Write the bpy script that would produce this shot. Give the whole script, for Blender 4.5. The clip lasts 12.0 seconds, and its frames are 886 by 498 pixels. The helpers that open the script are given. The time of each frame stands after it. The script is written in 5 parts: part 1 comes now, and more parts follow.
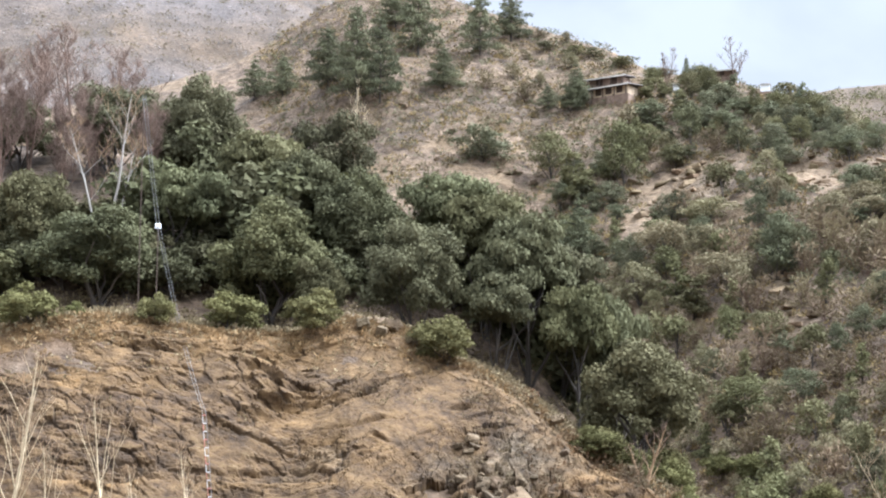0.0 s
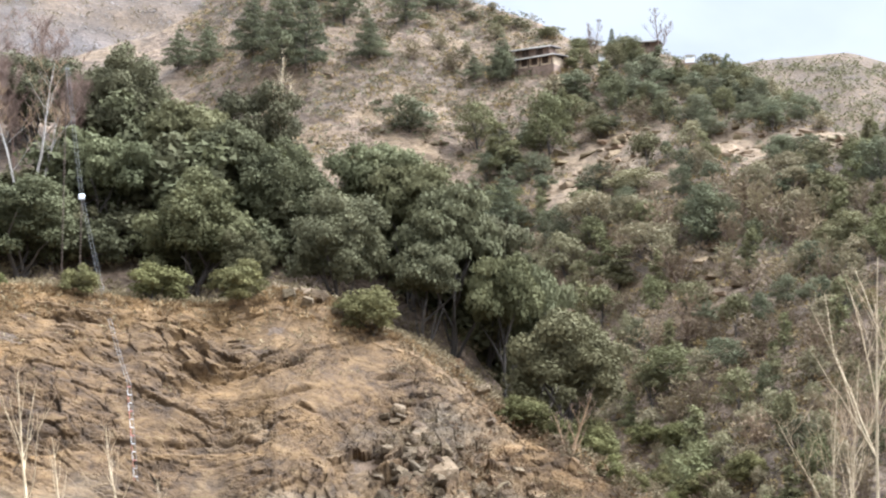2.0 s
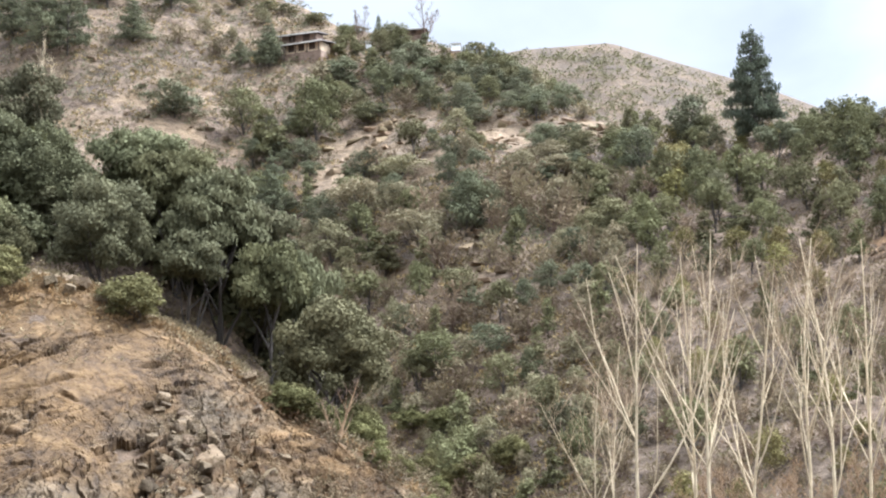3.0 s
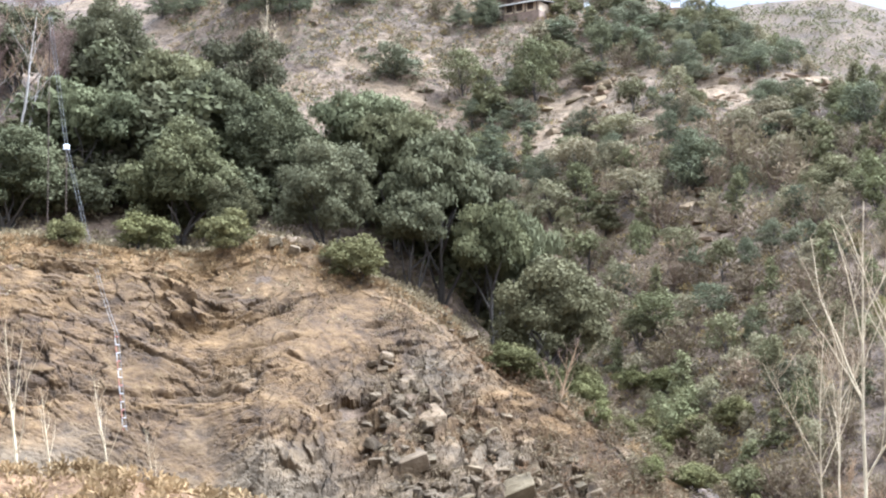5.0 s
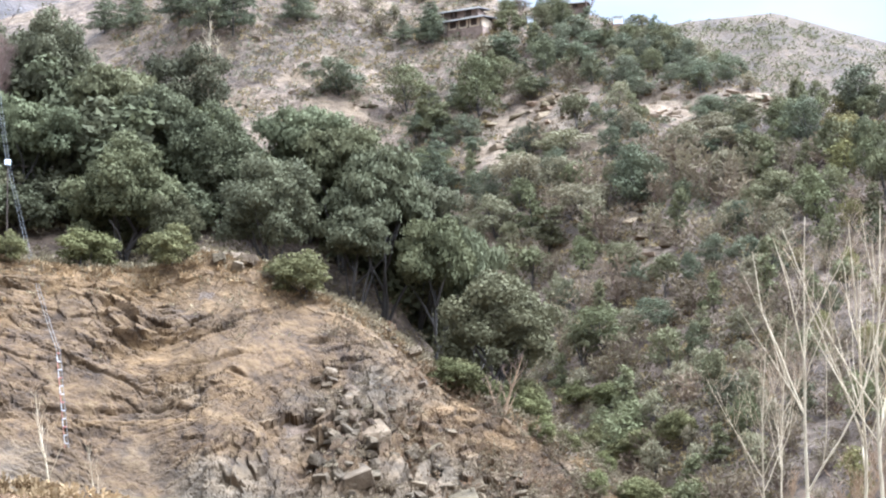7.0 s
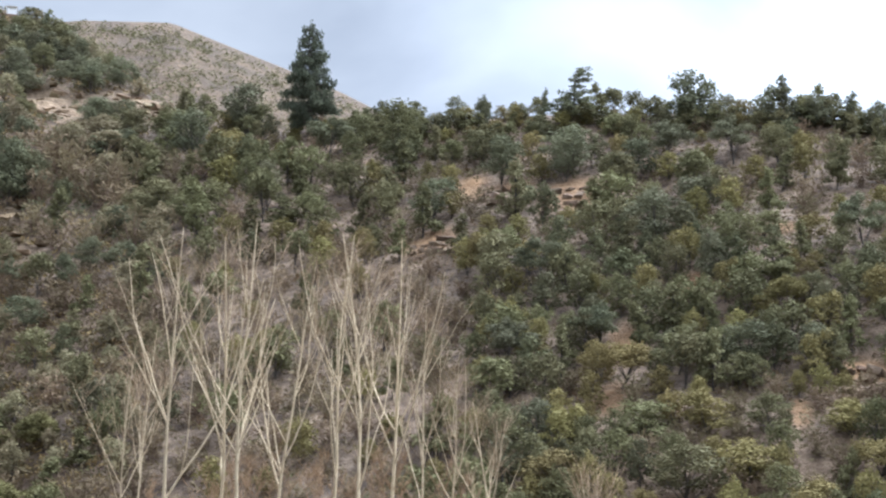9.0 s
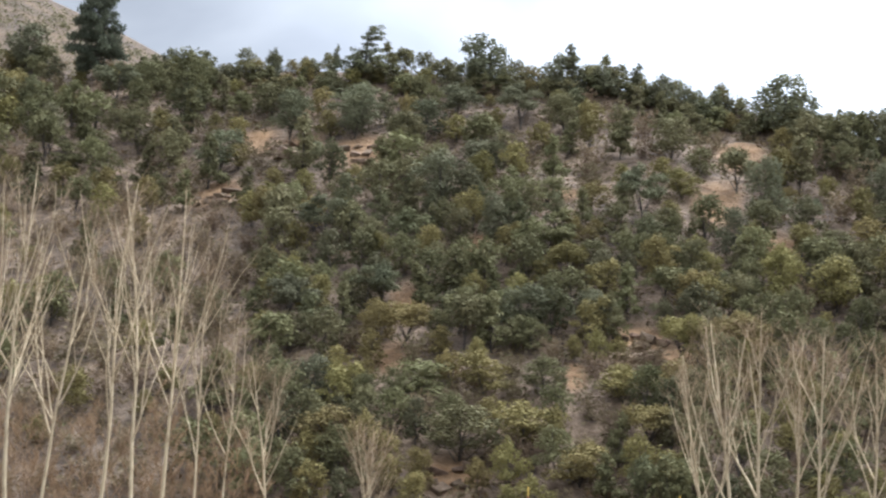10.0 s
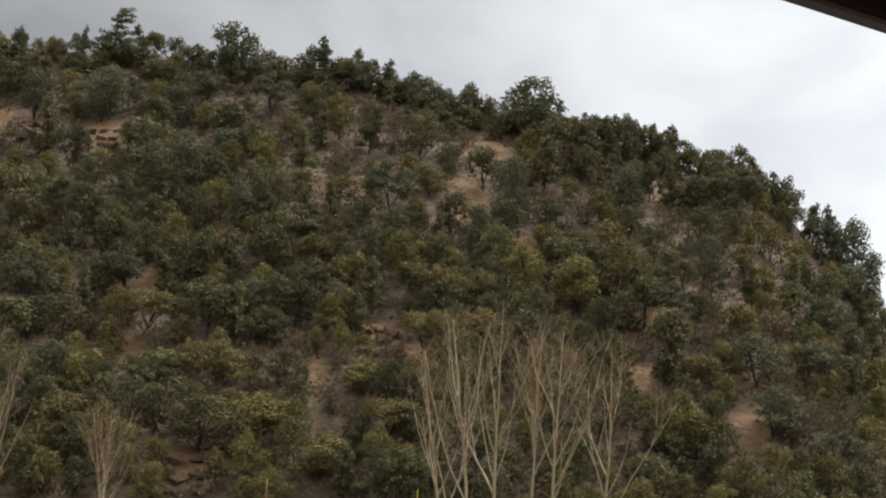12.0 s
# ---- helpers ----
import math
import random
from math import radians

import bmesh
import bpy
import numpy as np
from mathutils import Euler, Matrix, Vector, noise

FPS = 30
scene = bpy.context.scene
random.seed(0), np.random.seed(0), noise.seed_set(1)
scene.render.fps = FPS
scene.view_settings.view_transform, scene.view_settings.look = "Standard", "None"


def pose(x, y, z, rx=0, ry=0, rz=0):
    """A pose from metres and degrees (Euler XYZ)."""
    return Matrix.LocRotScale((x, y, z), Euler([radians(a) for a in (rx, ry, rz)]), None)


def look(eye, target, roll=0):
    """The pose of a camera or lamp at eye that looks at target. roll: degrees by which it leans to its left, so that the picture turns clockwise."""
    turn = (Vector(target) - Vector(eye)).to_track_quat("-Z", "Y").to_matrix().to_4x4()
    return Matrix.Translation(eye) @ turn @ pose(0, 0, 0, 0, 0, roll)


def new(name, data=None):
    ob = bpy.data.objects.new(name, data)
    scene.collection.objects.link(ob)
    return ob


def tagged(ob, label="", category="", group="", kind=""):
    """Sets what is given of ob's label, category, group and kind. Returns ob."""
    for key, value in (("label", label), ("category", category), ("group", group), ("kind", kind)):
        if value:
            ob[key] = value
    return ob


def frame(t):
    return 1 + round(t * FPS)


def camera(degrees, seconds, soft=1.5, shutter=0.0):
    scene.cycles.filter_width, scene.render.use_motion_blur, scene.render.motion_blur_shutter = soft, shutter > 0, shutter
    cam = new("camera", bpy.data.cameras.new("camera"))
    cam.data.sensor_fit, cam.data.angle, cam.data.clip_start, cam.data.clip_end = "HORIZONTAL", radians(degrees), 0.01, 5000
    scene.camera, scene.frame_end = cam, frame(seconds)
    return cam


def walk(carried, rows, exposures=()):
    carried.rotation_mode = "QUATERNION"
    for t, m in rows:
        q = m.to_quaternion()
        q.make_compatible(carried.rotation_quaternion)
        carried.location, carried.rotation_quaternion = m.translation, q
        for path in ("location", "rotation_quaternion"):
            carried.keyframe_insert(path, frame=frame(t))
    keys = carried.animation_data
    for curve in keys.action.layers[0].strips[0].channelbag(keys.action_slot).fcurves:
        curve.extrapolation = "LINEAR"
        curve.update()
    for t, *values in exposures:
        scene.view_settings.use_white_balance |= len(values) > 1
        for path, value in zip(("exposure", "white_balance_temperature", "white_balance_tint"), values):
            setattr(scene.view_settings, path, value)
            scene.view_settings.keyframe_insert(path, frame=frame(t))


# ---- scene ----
cam = camera(28.0, 12.0, soft=2.1, shutter=0.18)
EYE = 6.0
# The camera stands under the eave of a building and pans: seconds, then the three turns of its pose.
ROWS = [
    (0.0, 100.00, 0.00, 0.00), (0.5, 99.82, 0.04, 0.01), (1.0, 99.60, 0.04, 0.01), (1.5, 99.33, 0.08, -0.29),
    (2.0, 99.04, 0.44, -2.34), (2.5, 98.75, 1.00, -6.27), (2.7, 98.66, 1.26, -7.97), (3.1, 98.41, 1.58, -9.92),
    (3.5, 98.12, 1.68, -9.71), (3.9, 97.82, 1.58, -8.14), (4.3, 97.54, 1.41, -6.07), (4.5, 97.43, 1.27, -5.10),
    (5.0, 97.34, 0.97, -2.70), (5.5, 97.44, 0.91, -1.86), (6.0, 97.53, 1.17, -3.38), (6.5, 97.65, 1.25, -3.97),
    (6.7, 97.70, 1.30, -3.96), (7.1, 97.84, 1.25, -4.86), (7.5, 98.00, 1.02, -7.40), (7.9, 98.13, 0.65, -11.41),
    (8.3, 98.17, 0.17, -16.77), (8.5, 98.15, -0.08, -19.78), (9.0, 97.90, -0.71, -24.81), (9.5, 97.22, -1.51, -28.02),
    (10.0, 96.69, -2.19, -31.99), (10.5, 96.56, -2.59, -36.36), (11.0, 96.64, -2.92, -39.38), (11.5, 96.79, -3.06, -40.79),
    (12.0, 96.82, -3.07, -40.32),
]
EXPOSURES = [(0.0, 2.16, 5380, 10), (2.7, 2.27, 5430, 10), (4.3, 2.36, 5080, 10), (5.0, 2.47, 5060, 10), (6.7, 2.5, 4880, 10), (8.5, 2.02, 5200, 10), (9.0, 1.78, 5270, 10), (9.5, 1.66, 5420, 10),
             (10.0, 1.64, 5550, 10), (10.5, 1.44, 5720, 10), (11.0, 1.15, 6050, 10), (11.5, 0.83, 6220, 10), (12.0, 0.56, 6280, 10)]
walk(cam, [(t, pose(0, 0, EYE, rx, ry, rz)) for t, rx, ry, rz in ROWS], EXPOSURES)

# ---- sky and sun: an overcast day ----
SUN_AZ, SUN_EL = 85.0, 58.0
world = bpy.data.worlds.new("overcast_sky")
scene.world = world
world.use_nodes = True
wn, wl = world.node_tree.nodes, world.node_tree.links
sky = wn.new("ShaderNodeTexSky")
sky.sky_type, sky.sun_disc = "NISHITA", False
sky.sun_elevation, sky.sun_rotation = radians(SUN_EL), radians(SUN_AZ)
coord = wn.new("ShaderNodeTexCoord")
cloud = wn.new("ShaderNodeTexNoise")
cloud.inputs["Scale"].default_value, cloud.inputs["Detail"].default_value = 6.0, 6.0
cloud.inputs["Roughness"].default_value, cloud.inputs["Distortion"].default_value = 0.45, 0.3
stretch = wn.new("ShaderNodeMapping")
stretch.inputs["Scale"].default_value = (1.0, 1.0, 1.8)
stretch.inputs["Location"].default_value = (0.35, 0.1, 0.2)
shade = wn.new("ShaderNodeValToRGB")
shade.color_ramp.elements[0].position, shade.color_ramp.elements[0].color = 0.36, (0.775, 0.79, 0.815, 1)
shade.color_ramp.elements[1].position, shade.color_ramp.elements[1].color = 0.60, (1.10, 1.095, 1.08, 1)
dim = wn.new("ShaderNodeVectorMath")
dim.operation = "SCALE"
dim.inputs["Scale"].default_value = 0.10
cover = wn.new("ShaderNodeMix")
cover.data_type = "RGBA"
cover.inputs["Factor"].default_value = 0.975
wl.new(coord.outputs["Generated"], stretch.inputs["Vector"])
wl.new(stretch.outputs["Vector"], cloud.inputs["Vector"])
wl.new(cloud.outputs["Fac"], shade.inputs["Fac"])
wl.new(sky.outputs["Color"], dim.inputs[0])
wl.new(dim.outputs["Vector"], cover.inputs["A"])
wl.new(shade.outputs["Color"], cover.inputs["B"])
# a clouded sky is about three times as bright overhead as at the horizon
height, lift, bright = wn.new("ShaderNodeSeparateXYZ"), wn.new("ShaderNodeMapRange"), wn.new("ShaderNodeVectorMath")
lift.inputs["From Min"].default_value, lift.inputs["From Max"].default_value = 0.32, 1.0
lift.inputs["To Min"].default_value, lift.inputs["To Max"].default_value = 1.0, 7.6
bright.operation = "SCALE"
wl.new(coord.outputs["Generated"], height.inputs["Vector"])
wl.new(height.outputs["Z"], lift.inputs["Value"])
# and the clouds are brighter towards the hidden sun
toward, glow, both = wn.new("ShaderNodeVectorMath"), wn.new("ShaderNodeMapRange"), wn.new("ShaderNodeMath")
toward.operation, both.operation = "DOT_PRODUCT", "MULTIPLY"
toward.inputs[1].default_value = (math.sin(radians(SUN_AZ)), math.cos(radians(SUN_AZ)), 0)
glow.inputs["From Min"].default_value, glow.inputs["From Max"].default_value = 0.37, 1.0
glow.inputs["To Min"].default_value, glow.inputs["To Max"].default_value = 0.37, 1.5
glow.interpolation_type = "SMOOTHSTEP"
wl.new(coord.outputs["Generated"], toward.inputs[0])
wl.new(toward.outputs["Value"], glow.inputs["Value"])
wl.new(glow.outputs["Result"], both.inputs[0]), wl.new(lift.outputs["Result"], both.inputs[1])
wl.new(cover.outputs["Result"], bright.inputs[0])
wl.new(both.outputs[0], bright.inputs["Scale"])
wl.new(bright.outputs["Vector"], wn["Background"].inputs["Color"])
wn["Background"].inputs["Strength"].default_value = 0.54
sun_data = bpy.data.lights.new("sun", "SUN")
sun_data.energy, sun_data.angle, sun_data.color = 3.0, radians(30), (1.0, 0.96, 0.9)
sun_ob = new("sun", sun_data)
sa, se = radians(SUN_AZ), radians(SUN_EL)
sun_ob.matrix_world = look((60 * math.sin(sa), 60 * math.cos(sa), 120), (60 * math.sin(sa) - math.sin(sa) * math.cos(se), 60 * math.cos(sa) - math.cos(sa) * math.cos(se), 120 - math.sin(se)))
# ---- materials ----
def surface(name, stops, scale, rough=0.9, bump=0.3, detail=8.0, vary=0.0, hue=0.0, island=0.0, stain=0.35, stain_scale=None, wide=(1, 1, 1), masks=(), spec=0.25):
    """A rough natural surface: a colour ramp over fine noise, a broad stain noise over it, and relief.
    vary, hue: how far each object differs; island: how far each loose piece differs; masks: (attribute, colour) laid over it."""
    m = bpy.data.materials.new(name)
    m.use_nodes = True
    n, l = m.node_tree.nodes, m.node_tree.links
    p = n["Principled BSDF"]
    p.inputs["Roughness"].default_value = rough
    p.inputs["Specular IOR Level"].default_value = spec
    tc, mp = n.new("ShaderNodeTexCoord"), n.new("ShaderNodeMapping")
    mp.inputs["Scale"].default_value = wide
    l.new(tc.outputs["Object"], mp.inputs["Vector"])
    fine, broad = n.new("ShaderNodeTexNoise"), n.new("ShaderNodeTexNoise")
    fine.inputs["Scale"].default_value, fine.inputs["Detail"].default_value, fine.inputs["Roughness"].default_value = scale, detail, 0.62
    broad.inputs["Scale"].default_value, broad.inputs["Detail"].default_value = stain_scale or scale * 0.12, 4.0
    for x in (fine, broad):
        l.new(mp.outputs["Vector"], x.inputs["Vector"])
    ramp = n.new("ShaderNodeValToRGB")
    ramp.color_ramp.elements[0].position, ramp.color_ramp.elements[1].position = stops[0][0], stops[-1][0]
    for pos, _ in stops[1:-1]:
        ramp.color_ramp.elements.new(pos)
    for e, (_, c) in zip(ramp.color_ramp.elements, stops):
        e.color = (*c, 1)
    l.new(fine.outputs["Fac"], ramp.inputs["Fac"])
    last = ramp.outputs["Color"]
    for attribute, colour in masks:
        at, mx = n.new("ShaderNodeAttribute"), n.new("ShaderNodeMix")
        at.attribute_name, mx.data_type, mx.blend_type = attribute, "RGBA", "MIX"
        dark = n.new("ShaderNodeMix")
        dark.data_type, dark.blend_type = "RGBA", "OVERLAY"
        dark.inputs["Factor"].default_value = 0.9
        dark.inputs["A"].default_value = (*colour, 1)
        l.new(fine.outputs["Fac"], dark.inputs["B"])
        l.new(at.outputs["Fac"], mx.inputs["Factor"])
        l.new(last, mx.inputs["A"])
        l.new(dark.outputs["Result"], mx.inputs["B"])
        last = mx.outputs["Result"]
    hsv = n.new("ShaderNodeHueSaturation")
    l.new(last, hsv.inputs["Color"])
    value = n.new("ShaderNodeMapRange")
    value.inputs["From Min"].default_value, value.inputs["From Max"].default_value = 0.3, 0.7
    value.inputs["To Min"].default_value, value.inputs["To Max"].default_value = 1 - stain, 1 + stain
    l.new(broad.outputs["Fac"], value.inputs["Value"])
    v = value.outputs["Result"]
    if vary or hue:
        oi = n.new("ShaderNodeObjectInfo")
        a = n.new("ShaderNodeMapRange")
        a.inputs["To Min"].default_value, a.inputs["To Max"].default_value = 1 - vary, 1 + vary
        l.new(oi.outputs["Random"], a.inputs["Value"])
        mul = n.new("ShaderNodeMath")
        mul.operation = "MULTIPLY"
        l.new(v, mul.inputs[0]), l.new(a.outputs["Result"], mul.inputs[1])
        v = mul.outputs[0]
        wn1 = n.new("ShaderNodeTexWhiteNoise")
        wn1.noise_dimensions = "1D"
        l.new(oi.outputs["Random"], wn1.inputs["W"])
        b = n.new("ShaderNodeMapRange")
        b.inputs["To Min"].default_value, b.inputs["To Max"].default_value = 0.5 - hue, 0.5 + hue
        l.new(wn1.outputs["Value"], b.inputs["Value"])
        l.new(b.outputs["Result"], hsv.inputs["Hue"])
    if island:
        ge = n.new("ShaderNodeNewGeometry")
        c = n.new("ShaderNodeMapRange")
        c.inputs["To Min"].default_value, c.inputs["To Max"].default_value = 1 - island, 1 + island
        l.new(ge.outputs["Random Per Island"], c.inputs["Value"])
        mul = n.new("ShaderNodeMath")
        mul.operation = "MULTIPLY"
        l.new(v, mul.inputs[0]), l.new(c.outputs["Result"], mul.inputs[1])
        v = mul.outputs[0]
    l.new(v, hsv.inputs["Value"])
    l.new(hsv.outputs["Color"], p.inputs["Base Color"])
    if bump:
        bp = n.new("ShaderNodeBump")
        bp.inputs["Strength"].default_value, bp.inputs["Distance"].default_value = bump, 0.6 / scale
        l.new(fine.outputs["Fac"], bp.inputs["Height"])
        l.new(bp.outputs["Normal"], p.inputs["Normal"])
    return m


def leaf(name, dark, light, vary=0.3, hue=0.02):
    """Leaves: each small clump has its own shade between two greens, and each plant its own tone."""
    m = surface(name, [(0.3, dark), (0.7, light)], 0.9, rough=0.75, bump=0.0, detail=3.0, vary=vary, hue=hue, island=0.15, stain=0.25, stain_scale=0.35, spec=0.04)
    n, l = m.node_tree.nodes, m.node_tree.links
    p, thin, mx = n["Principled BSDF"], n.new("ShaderNodeBsdfTranslucent"), n.new("ShaderNodeMixShader")
    mx.inputs["Fac"].default_value = 0.18
    l.new(p.inputs["Base Color"].links[0].from_socket, thin.inputs["Color"])
    l.new(p.outputs["BSDF"], mx.inputs[1]), l.new(thin.outputs["BSDF"], mx.inputs[2])
    l.new(mx.outputs["Shader"], n["Material Output"].inputs["Surface"])
    return m


# the scree mask tints for grey stones and for distant haze together
GROUND = surface("hillside_soil", [(0.30, (0.031, 0.020, 0.012)), (0.42, (0.066, 0.044, 0.028)), (0.52, (0.103, 0.071, 0.045)), (0.62, (0.138, 0.097, 0.063)), (0.74, (0.18, 0.134, 0.092))],
                 0.5, bump=0.9, detail=12.0, stain=0.35, stain_scale=0.06,
                 masks=(("far", (0.056, 0.036, 0.018)), ("bare", (0.132, 0.090, 0.047)), ("clay", (0.19, 0.105, 0.045)), ("scree", (0.084, 0.068, 0.059)), ("road", (0.13, 0.12, 0.11))))
ROCK = surface("weathered_rock", [(0.30, (0.024, 0.0133, 0.0060)), (0.43, (0.050, 0.0292, 0.0124)), (0.54, (0.077, 0.0455, 0.0187)), (0.66, (0.100, 0.0620, 0.0260)), (0.78, (0.145, 0.104, 0.056))],
               1.1, rough=0.9, bump=0.7, detail=12.0, stain=0.3, stain_scale=0.3, wide=(0.9, 0.9, 1.2),
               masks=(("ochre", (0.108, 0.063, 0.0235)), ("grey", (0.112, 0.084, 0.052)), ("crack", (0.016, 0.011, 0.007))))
BROWNROCK = surface("brown_crag_rock", [(0.3, (0.062, 0.040, 0.024)), (0.5, (0.118, 0.080, 0.050)), (0.72, (0.170, 0.125, 0.084))], 1.4, rough=0.95, bump=1.0, vary=0.25, hue=0.01)
TANROCK = surface("tan_outcrop_rock", [(0.3, (0.082, 0.053, 0.027)), (0.5, (0.150, 0.104, 0.056)), (0.72, (0.205, 0.155, 0.092))], 0.9, rough=0.95, bump=1.0, vary=0.2, hue=0.012)
BOULDER = surface("grey_boulder", [(0.3, (0.050, 0.034, 0.018)), (0.5, (0.100, 0.070, 0.038)), (0.72, (0.150, 0.112, 0.068))], 1.6, rough=0.95, bump=1.0, vary=0.25, hue=0.01, island=0.2)
OAK = leaf("evergreen_oak_leaves", (0.066, 0.065, 0.035), (0.130, 0.122, 0.064), 0.22, 0.015)
OAK_LIGHT = leaf("light_oak_leaves", (0.066, 0.063, 0.031), (0.132, 0.119, 0.058), 0.2, 0.015)
EDGE_OLIVE = leaf("edge_bush_leaves", (0.076, 0.073, 0.029), (0.154, 0.140, 0.056), 0.2, 0.012)
OLIVE = leaf("olive_bush_leaves", (0.108, 0.092, 0.035), (0.211, 0.174, 0.070), 0.2, 0.012)
# olive leaves lightened and greyed for the haze over the farther slope
HAZED_OLIVE = leaf("pale_olive_leaves", (0.132, 0.115, 0.065), (0.242, 0.202, 0.116), 0.15, 0.012)
PINE = leaf("pine_needles", (0.082, 0.080, 0.038), (0.167, 0.150, 0.074), 0.22, 0.012)
BLUEPINE = leaf("cedar_needles", (0.076, 0.079, 0.046), (0.152, 0.146, 0.082), 0.18, 0.012)
DARKCEDAR = leaf("dark_cedar_needles", (0.048, 0.055, 0.036), (0.098, 0.104, 0.066), 0.1, 0.01)
SCRUB = leaf("dry_scrub_twigs", (0.100, 0.075, 0.044), (0.200, 0.153, 0.090), 0.3, 0.015)
RUST = leaf("rust_red_dry_leaves", (0.094, 0.059, 0.030), (0.190, 0.124, 0.063), 0.25, 0.015)
STRAW = leaf("dry_straw_grass", (0.15, 0.102, 0.046), (0.285, 0.205, 0.098), 0.2, 0.01)
# far stones, their grey taking in the haze before the mountain
HAZED_SCREE = surface("pale_scree", [(0.3, (0.14, 0.122, 0.11)), (0.7, (0.28, 0.255, 0.235))], 1.5, island=0.25)
BARK = surface("dark_bark", [(0.3, (0.03, 0.024, 0.019)), (0.7, (0.10, 0.083, 0.066))], 6.0, bump=0.5, wide=(1, 1, 0.25), vary=0.2)
PALEBARK = surface("pale_poplar_bark", [(0.3, (0.29, 0.22, 0.13)), (0.55, (0.44, 0.352, 0.222)), (0.75, (0.54, 0.445, 0.30))], 5.0, bump=0.3, wide=(1, 1, 0.3), vary=0.12, stain=0.2)
GREYBARK = surface("grey_white_bark", [(0.3, (0.22, 0.195, 0.165)), (0.7, (0.36, 0.325, 0.28))], 5.0, bump=0.2, wide=(1, 1, 0.3), stain=0.2)
PALETWIG = surface("pale_poplar_twigs", [(0.3, (0.19, 0.13, 0.075)), (0.7, (0.31, 0.225, 0.135))], 4.0, bump=0.0, vary=0.12)
TWIG = surface("brown_twigs", [(0.3, (0.155, 0.098, 0.052)), (0.7, (0.27, 0.178, 0.098))], 4.0, bump=0.0, vary=0.15)
REDTWIG = surface("reddish_bare_twigs", [(0.3, (0.085, 0.054, 0.038)), (0.7, (0.17, 0.112, 0.082))], 4.0, bump=0.0, vary=0.15)
# ---- the lie of the land: bearing in degrees from straight ahead, range in metres from the camera ----
def vnoise(x, y, z, seed=0):
    """Smooth lattice noise from -1 to 1 at arrays of places."""
    def lattice(i, j, k):
        h = (i.astype(np.int64) * 374761393 + j.astype(np.int64) * 668265263 + k.astype(np.int64) * 2147483647 + seed * 974634777) & 0xFFFFFFFF
        h = ((h ^ (h >> 13)) * 1274126177) & 0xFFFFFFFF
        h = ((h ^ (h >> 16)) * 2246822519) & 0xFFFFFFFF
        return ((h ^ (h >> 15)) & 0xFFFF) / 32767.5 - 1
    x, y, z = np.broadcast_arrays(np.asarray(x, float), np.asarray(y, float), np.asarray(z, float))
    i, j, k = np.floor(x), np.floor(y), np.floor(z)
    u, v, w = (q * q * (3 - 2 * q) for q in (x - i, y - j, z - k))
    out = 0
    for a in (0, 1):
        for b in (0, 1):
            for c in (0, 1):
                out = out + lattice(i + a, j + b, k + c) * (u if a else 1 - u) * (v if b else 1 - v) * (w if c else 1 - w)
    return out


def fbm(x, y, z, octaves=4, seed=0):
    out, amp = 0, 1.0
    for o in range(octaves):
        out = out + amp * vnoise(x, y, z, seed + o)
        x, y, z, amp = x * 2.03 + 5.1, y * 2.03 + 1.7, z * 2.03 + 9.3, amp * 0.5
    return out


MAIN_CREST = [(-40, 12), (-16, 13.5), (-10.8, 14.7), (-7.2, 15.8), (-5.4, 16.8), (-3.5, 18.0), (-1.6, 18.4), (0.3, 18.0), (2.8, 17.2), (4.1, 16.8), (5.6, 16.3),
              (6.9, 15.6), (9.6, 15.2), (12.0, 14.5), (14.0, 13.3), (16.0, 12.1), (19.6, 11.6), (22.4, 11.8), (27.5, 12.3), (33.0, 12.25), (37.0, 12.05),
              (41.0, 11.4), (43.7, 10.85), (46.5, 10.2), (48.4, 9.6), (50.2, 9.3), (52.0, 9.0), (53.4, 8.45), (55.0, 7.5), (60.0, 2.0), (70.0, -1.0)]
MAIN_RANGE = [(-40, 430), (-5, 400), (3, 380), (8, 350), (13, 320), (16, 285), (20, 262), (25, 245), (35, 230), (50, 218), (60, 205)]
MAIN_FOOT = [(-40, 260), (3, 225), (8, 190), (13, 165), (20, 150), (30, 142), (60, 135)]
SPUR_CREST = [(-60, 5.0), (-20, 6.6), (-14.1, 7.0), (-12.2, 7.5), (-10.6, 7.6), (-8.8, 7.3), (-6.6, 7.1), (-4.8, 7.05), (-3.0, 7.6), (-1.5, 7.3), (-0.1, 6.4), (1.4, 5.8),
              (2.8, 4.9), (4.1, 3.7), (5.2, 2.9), (6.6, 2.3), (8.0, 1.4), (9.8, -0.2), (11.2, -1.0), (13, -3.0), (17, -6), (60, -7)]
FAR_CREST = [(4, 12), (9, 14.3), (12.8, 14.9), (15.7, 15.0), (17.2, 14.5), (19.5, 13.7), (21.1, 13.1), (22.4, 12.5), (26, 10), (32, 2), (60, 0)]
PEAK_CREST = [(-60, 13), (-30, 19), (-14, 21), (-5, 21), (-1, 18), (3, 13), (8, 8), (14, 1), (60, 0)]
SPUR_RANGE = 130.0


def curve(points, a):
    xs, ys = zip(*points)
    return np.interp(a, xs, ys)


def rise(a, crest, distance):
    return EYE + distance * np.tan(np.radians(curve(crest, a)))


def climb(d):
    """The terrace: nearly level at the edge, then steeper under the wood."""
    return 0.14 * np.minimum(d, 11) + 0.58 * np.maximum(d - 11, 0)


